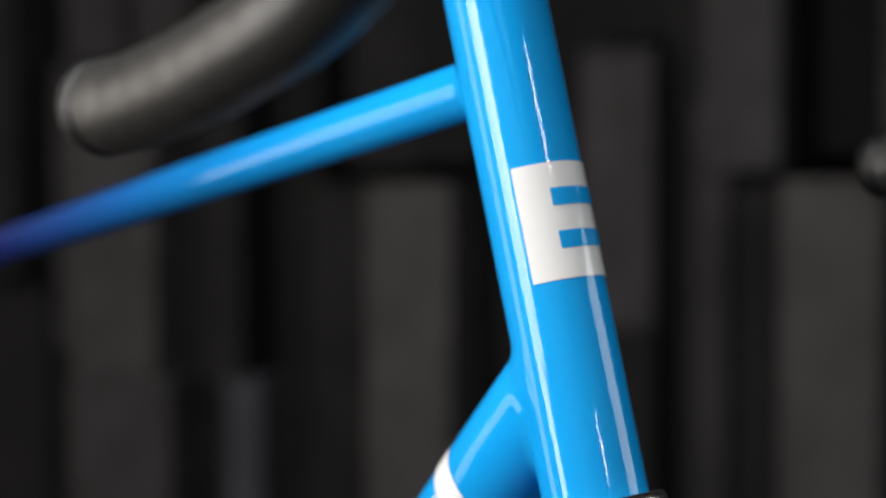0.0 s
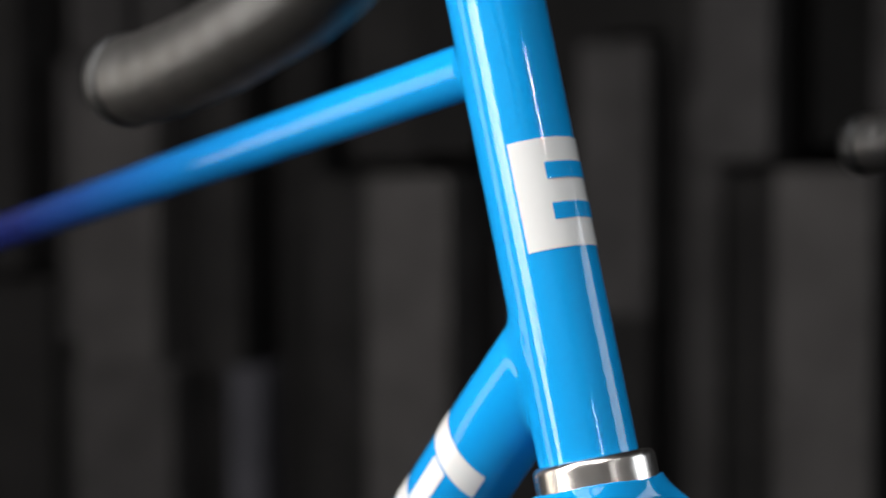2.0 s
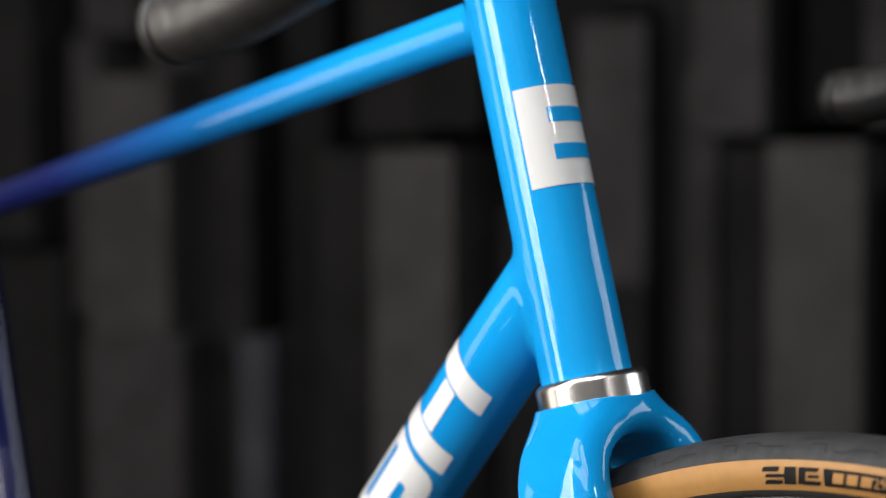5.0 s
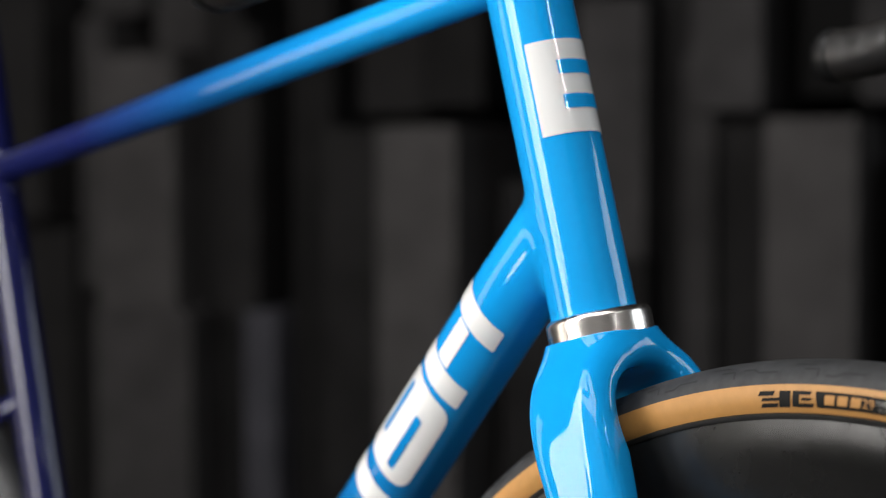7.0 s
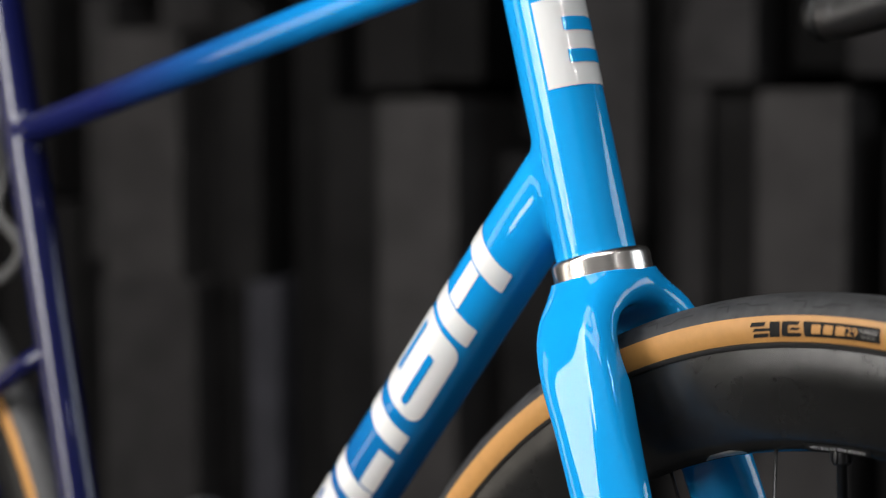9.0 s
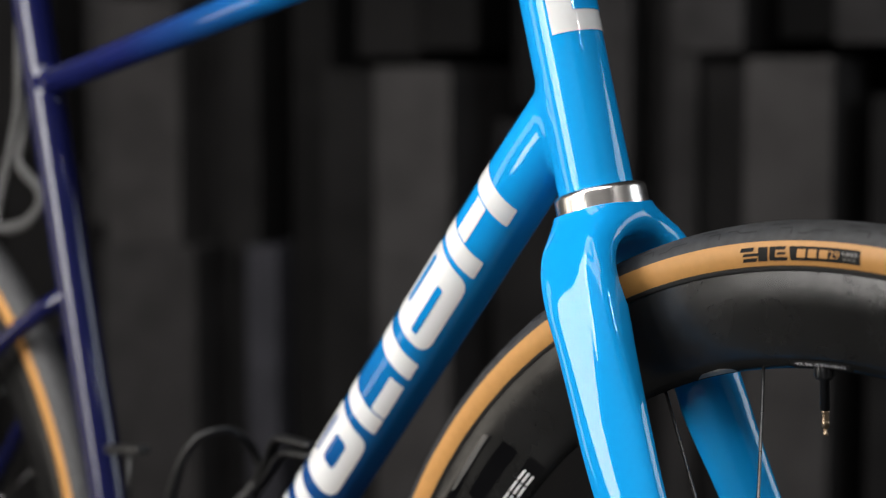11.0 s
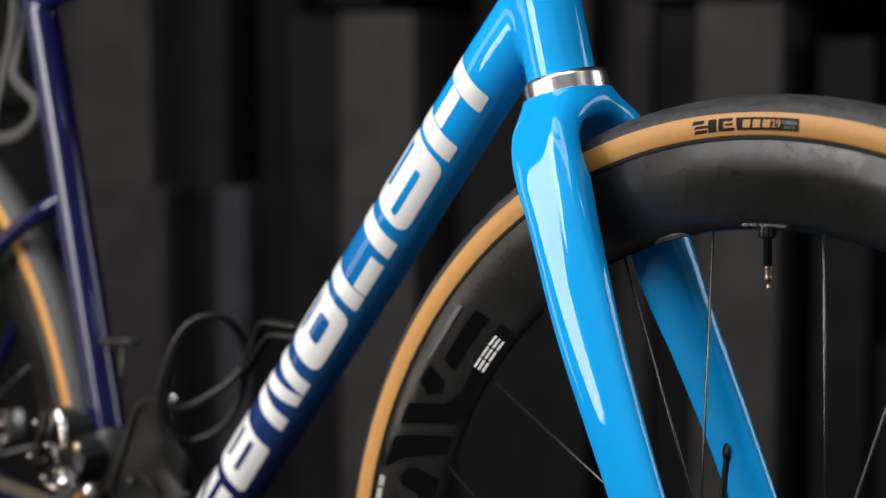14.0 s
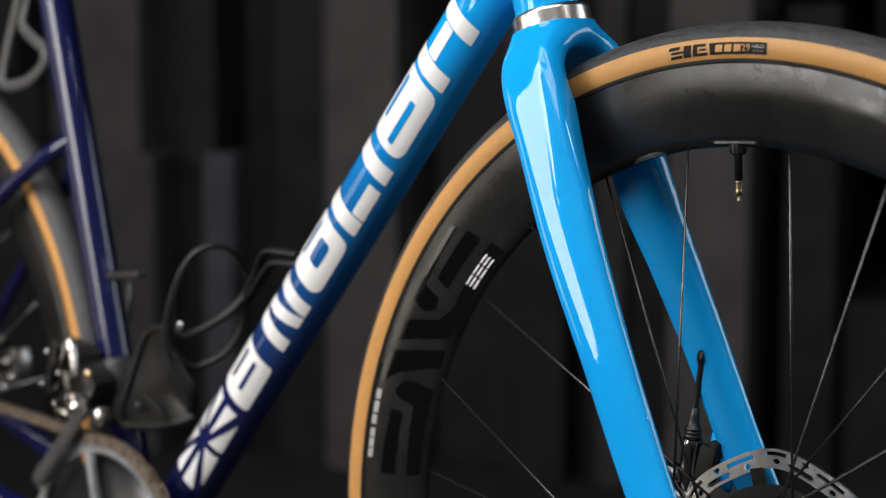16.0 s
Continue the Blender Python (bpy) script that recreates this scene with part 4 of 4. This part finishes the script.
EDGE = [(-0.5200, -0.028, 0.4488), (-0.5427, -0.024, 0.4460), (-0.5625, -0.020, 0.4369), (-0.5774, -0.018, 0.4162), (-0.5914, -0.018, 0.3899), (-0.5993, -0.018, 0.3753), (-0.6013, -0.016, 0.3611), (-0.5949, -0.014, 0.3572), (-0.5671, -0.010, 0.3606), (-0.5401, -0.006, 0.3672), (-0.5248, 0.0, 0.3740)]
part("wing_edge", ribbon(EDGE, [0.0022, 0.0026, 0.0036, 0.0042, 0.0046, 0.0040, 0.0032, 0.0030, 0.0026], 0.8), CAGE, cage_ob)
# the broad wing: a thin dished plate inside its edge, with a slot near the foot
wing = bmesh.new()
rim_line = smooth_path(EDGE, 5) + smooth_path([(-0.5248, 0.0, 0.3740), (-0.5211, -0.008, 0.3975), (-0.5226, -0.016, 0.4115), (-0.5243, -0.022, 0.4250), (-0.5200, -0.028, 0.4488)], 5)[1:-1]
mid = sum(rim_line) / len(rim_line)
rows = [[wing.verts.new(Vector(mid + (p - mid) * k) + Vector((0, 0.006 * (1 - k), 0))) for p in rim_line] for k in (1.0, 0.8, 0.55, 0.3)]
n = len(rim_line)
for a, b in zip(rows, rows[1:]):
    for i in range(n):
        wing.faces.new((a[i], a[(i + 1) % n], b[(i + 1) % n], b[i]))
wing.faces.new(rows[-1])
ret = bmesh.ops.extrude_face_region(wing, geom=wing.faces[:])
bmesh.ops.translate(wing, verts=[e for e in ret["geom"] if isinstance(e, bmesh.types.BMVert)], vec=(0.001, 0.003, 0))
bmesh.ops.recalc_face_normals(wing, faces=wing.faces)
part("cage_wing", wing, CAGE, cage_ob, "broad satin black wing of the cage")
part("wing_slot", ribbon([(-0.5700, -0.017, 0.3880), (-0.5610, -0.015, 0.3815), (-0.5534, -0.013, 0.3739), (-0.5480, -0.011, 0.3676)], [0.0016, 0.0030, 0.0034, 0.0020], 0.5), INK, cage_ob, "dark slot in the wing")
part("wing_screw", turned([(0.0001, 0), (0.0042, 0), (0.0044, 0.0015), (0.0034, 0.0030), (0.0001, 0.0032)], frame_at((-0.5760, -0.018, 0.3773), (0, -1, 0)), 16), BLACK, cage_ob)
part("cage_bolt", turned([(0.0001, 0), (0.0040, 0), (0.0043, 0.002), (0.0034, 0.0035), (0.0001, 0.0035)], frame_at((-0.5125, -0.024, 0.4515), (0.5, -0.8, 0.1)), 16), STEEL, cage_ob)
part("guide_rod", pipe([(-0.6030, -0.004, 0.4780), (-0.6022, -0.006, 0.4600), (-0.6000, -0.008, 0.4440)], 0.0020, steps=10), CAGE, bike, "thin black rod beside the seat tube")
clip_bm = bmesh.new()
box(clip_bm, (-0.026, -0.006, -0.0034), (0.026, 0.006, 0.0034), pose(-0.6165, 0.0, 0.4800, 0, -7, 0), 0.0028)
part("cable_guide", clip_bm, CAGE, bike, "black guide on the seat tube")

ring = bmesh.new()
M = frame_at(BB + Vector((0, -0.0435, 0)), (0, -1, 0))
teeth = 50
outer = []
for i in range(teeth * 4):
    r = 0.1045 if i % 4 in (0, 3) else 0.1008
    outer.append(r)
rings = []
for z in (-0.0015, 0.0015):
    for k in range(2):
        rings.append([ring.verts.new(M @ Vector(((outer[i] if k else 0.0935) * math.cos(2 * math.pi * i / 200), (outer[i] if k else 0.0935) * math.sin(2 * math.pi * i / 200), z))) for i in range(200)])
for a, b in ((0, 1), (1, 3), (3, 2), (2, 0)):
    for i in range(200):
        j = (i + 1) % 200
        ring.faces.new((rings[a][i], rings[a][j], rings[b][j], rings[b][i]))
bmesh.ops.recalc_face_normals(ring, faces=ring.faces)
chainring = part("chainring", ring, RING_GREY, bike, "grey toothed outer chainring", smooth=False)
for k in range(4):
    arm = box(bmesh.new(), (0.016, -0.0042, -0.003), (0.0955, 0.0042, 0.004), M @ pose(0, 0, 0, 0, 0, 90 * k + 12), 0.003)
    part("spider_arm", arm, RING_GREY, chainring)
inner = turned([(0.020, -0.010), (0.0880, -0.010), (0.0880, -0.008), (0.020, -0.008)], M, 72)
part("inner_chainring", inner, BLACK, chainring)

chain = bmesh.new()
pts = []
for i in range(26):
    a = radians(-40 + 130 * i / 25 + 4)
    pts.append(Vector((BB.x + 0.1045 * math.cos(a), -0.0435, BB.z + 0.1045 * math.sin(a))))
last = pts[-1]
for i in range(1, 31):
    pts.append(last.lerp(Vector((-0.99, -0.045, 0.372)), i / 30))
for i, (a, b) in enumerate(zip(pts, pts[1:])):
    d = b - a
    m = frame_at((a + b) / 2, d)
    y = 0.0028 if i % 2 else 0.0018
    for s in (-1, 1):
        side = m.to_3x3().inverted() @ Vector((0, s * y, 0))
        box(chain, (-0.0042 if abs(side.x) < 1e-3 else -0.0006, -0.0006 if abs(side.x) < 1e-3 else -0.0042, -d.length * 0.62), (0.0042 if abs(side.x) < 1e-3 else 0.0006, 0.0006 if abs(side.x) < 1e-3 else 0.0042, d.length * 0.62), Matrix.Translation((0, s * y, 0)) @ m)
    turned([(0.0001, -0.0042), (0.0022, -0.0042), (0.0022, 0.0042), (0.0001, 0.0042)], frame_at(a, (0, 1, 0)), 8, chain)
part("chain", chain, CHAIN, bike, "bronze-toned steel roller chain", smooth=False)

mech = bmesh.new()
box(mech, (-0.024, -0.014, -0.026), (0.020, 0.016, 0.024), pose(-0.652, -0.026, 0.398, 0, 12, 0), 0.008)
box(mech, (-0.014, -0.012, -0.016), (0.016, 0.012, 0.014), pose(-0.622, -0.030, 0.392, 0, 28, 0), 0.005)
turned([(0.0145, -0.026), (0.0185, -0.025), (0.0190, -0.022), (0.0190, 0.022), (0.0185, 0.025), (0.0145, 0.026)], frame_at(SEAT_LOW.lerp(SEAT_UP, 0.215), SEAT_UP - SEAT_LOW), 32, mech)
derailleur = part("front_derailleur", mech, CABLE, bike, "black front derailleur with silver links")
plate = pipe(smooth_path([(-0.600, -0.054, 0.380), (-0.6086, -0.0545, 0.370), (-0.6241, -0.0545, 0.352), (-0.6523, -0.053, 0.326), (-0.676, -0.052, 0.304)], 6), [0.0068] * 25, steps=14, flat=0.2)
part("cage_plate", plate, CAGE_PLATE, derailleur, "grey chain guide plate")
silver = bmesh.new()
box(silver, (-0.013, -0.005, -0.0085), (0.010, 0.006, 0.0085), pose(-0.6141, -0.050, 0.3755, 0, 32, 0), 0.005)
box(silver, (-0.014, -0.004, -0.0028), (0.006, 0.004, 0.0028), pose(-0.630, -0.050, 0.3695, 0, 6, 0), 0.0025)
turned([(0.0001, 0), (0.0055, 0), (0.0062, 0.002), (0.005, 0.006), (0.0001, 0.007)], frame_at((-0.6090, -0.055, 0.3775), (0.3, -1, 0.2)), 16, silver)
part("cage_link", silver, STEEL, derailleur, "bright silver link")
knob = turned([(0.0001, -0.006), (0.0052, -0.006), (0.0062, -0.003), (0.0062, 0.002), (0.0045, 0.006), (0.0001, 0.0065)], frame_at((-0.588, -0.046, 0.3714), (0.25, -1, 0)) @ Matrix.Diagonal((0.8, 1.35, 1, 1)), 18)
part("link_pivot", knob, STEEL, derailleur, "polished pivot cap")
hook = pipe(smooth_path([(-0.6330, -0.044, 0.4280), (-0.6270, -0.0455, 0.4210), (-0.6235, -0.046, 0.4095), (-0.6225, -0.046, 0.400)], 6), [0.0044] * 7 + [0.0034] * 12, steps=12)
part("cable_clamp", hook, STEEL, derailleur, "silver cable clamp")
part("limit_screw", turned([(0.0001, 0), (0.0042, 0), (0.0046, 0.0012), (0.0036, 0.0030), (0.0001, 0.0034)], frame_at((-0.6072, -0.044, 0.4036), (0.3, -1, 0)), 16), BRASS, derailleur, "brass-coloured screw")

for k, (x, y, z, tilt, wide, tall) in enumerate(((-0.640, -0.046, 0.412, 25, 0.0035, 0.016), (-0.655, -0.044, 0.404, 12, 0.0030, 0.018), (-0.628, -0.050, 0.395, -30, 0.0030, 0.010), (-0.645, -0.050, 0.385, 40, 0.0035, 0.009))):
    part("mech_link", box(bmesh.new(), (-wide, -0.003, -tall), (wide, 0.003, tall), pose(x, y, z, 0, tilt, 0), 0.0016), GLOSS_BLACK if k % 2 else ALLOY, derailleur)
for x, z, r in ((-0.634, 0.402, 0.0030), (-0.650, 0.418, 0.0034), (-0.658, 0.390, 0.0032), (-0.622, 0.384, 0.0026), (-0.640, 0.376, 0.0030)):
    part("mech_bolt", turned([(0.0001, 0), (r, 0), (r * 1.1, 0.001), (r * 0.8, 0.003), (0.0001, 0.0034)], frame_at((x, -0.054, z), (0.3, -1, 0.1)), 14), ALLOY, derailleur)
rear_cal = bmesh.new()
box(rear_cal, (-0.024, -0.011, -0.018), (0.024, 0.011, 0.018), pose(-0.878, 0.058, 0.366, 0, -10, 0), 0.006)
for dx, dz in ((-0.02, 0.016), (0.004, 0.024), (0.014, 0.004), (0.022, -0.010), (-0.006, -0.016), (0.008, -0.022), (-0.014, -0.002)):
    turned([(0.0001, -0.004), (0.0055, -0.004), (0.0064, 0), (0.0058, 0.005), (0.0001, 0.006)], frame_at((-0.880 + dx, 0.045, 0.368 + dz), (0.3, -1, 0.2)), 16, rear_cal)
part("rear_caliper", rear_cal, ALLOY, bike, "polished silver rear disc brake caliper")

strap = smooth_path([(-0.752, 0, 0.800), (-0.758, 0.002, 0.760), (-0.764, 0.004, 0.730), (-0.775, 0.004, 0.701), (-0.788, 0.002, 0.666), (-0.793, 0, 0.641), (-0.783, 0, 0.635), (-0.752, 0, 0.640), (-0.729, 0, 0.654), (-0.731, 0.002, 0.668), (-0.750, 0.004, 0.677), (-0.768, 0.006, 0.690), (-0.764, 0.010, 0.720), (-0.752, 0.008, 0.77)], 8)
part("strap", pipe(strap, 0.0052, steps=12, flat=0.5), STRAP, bike, "grey rubber strap looped behind the seat tube")
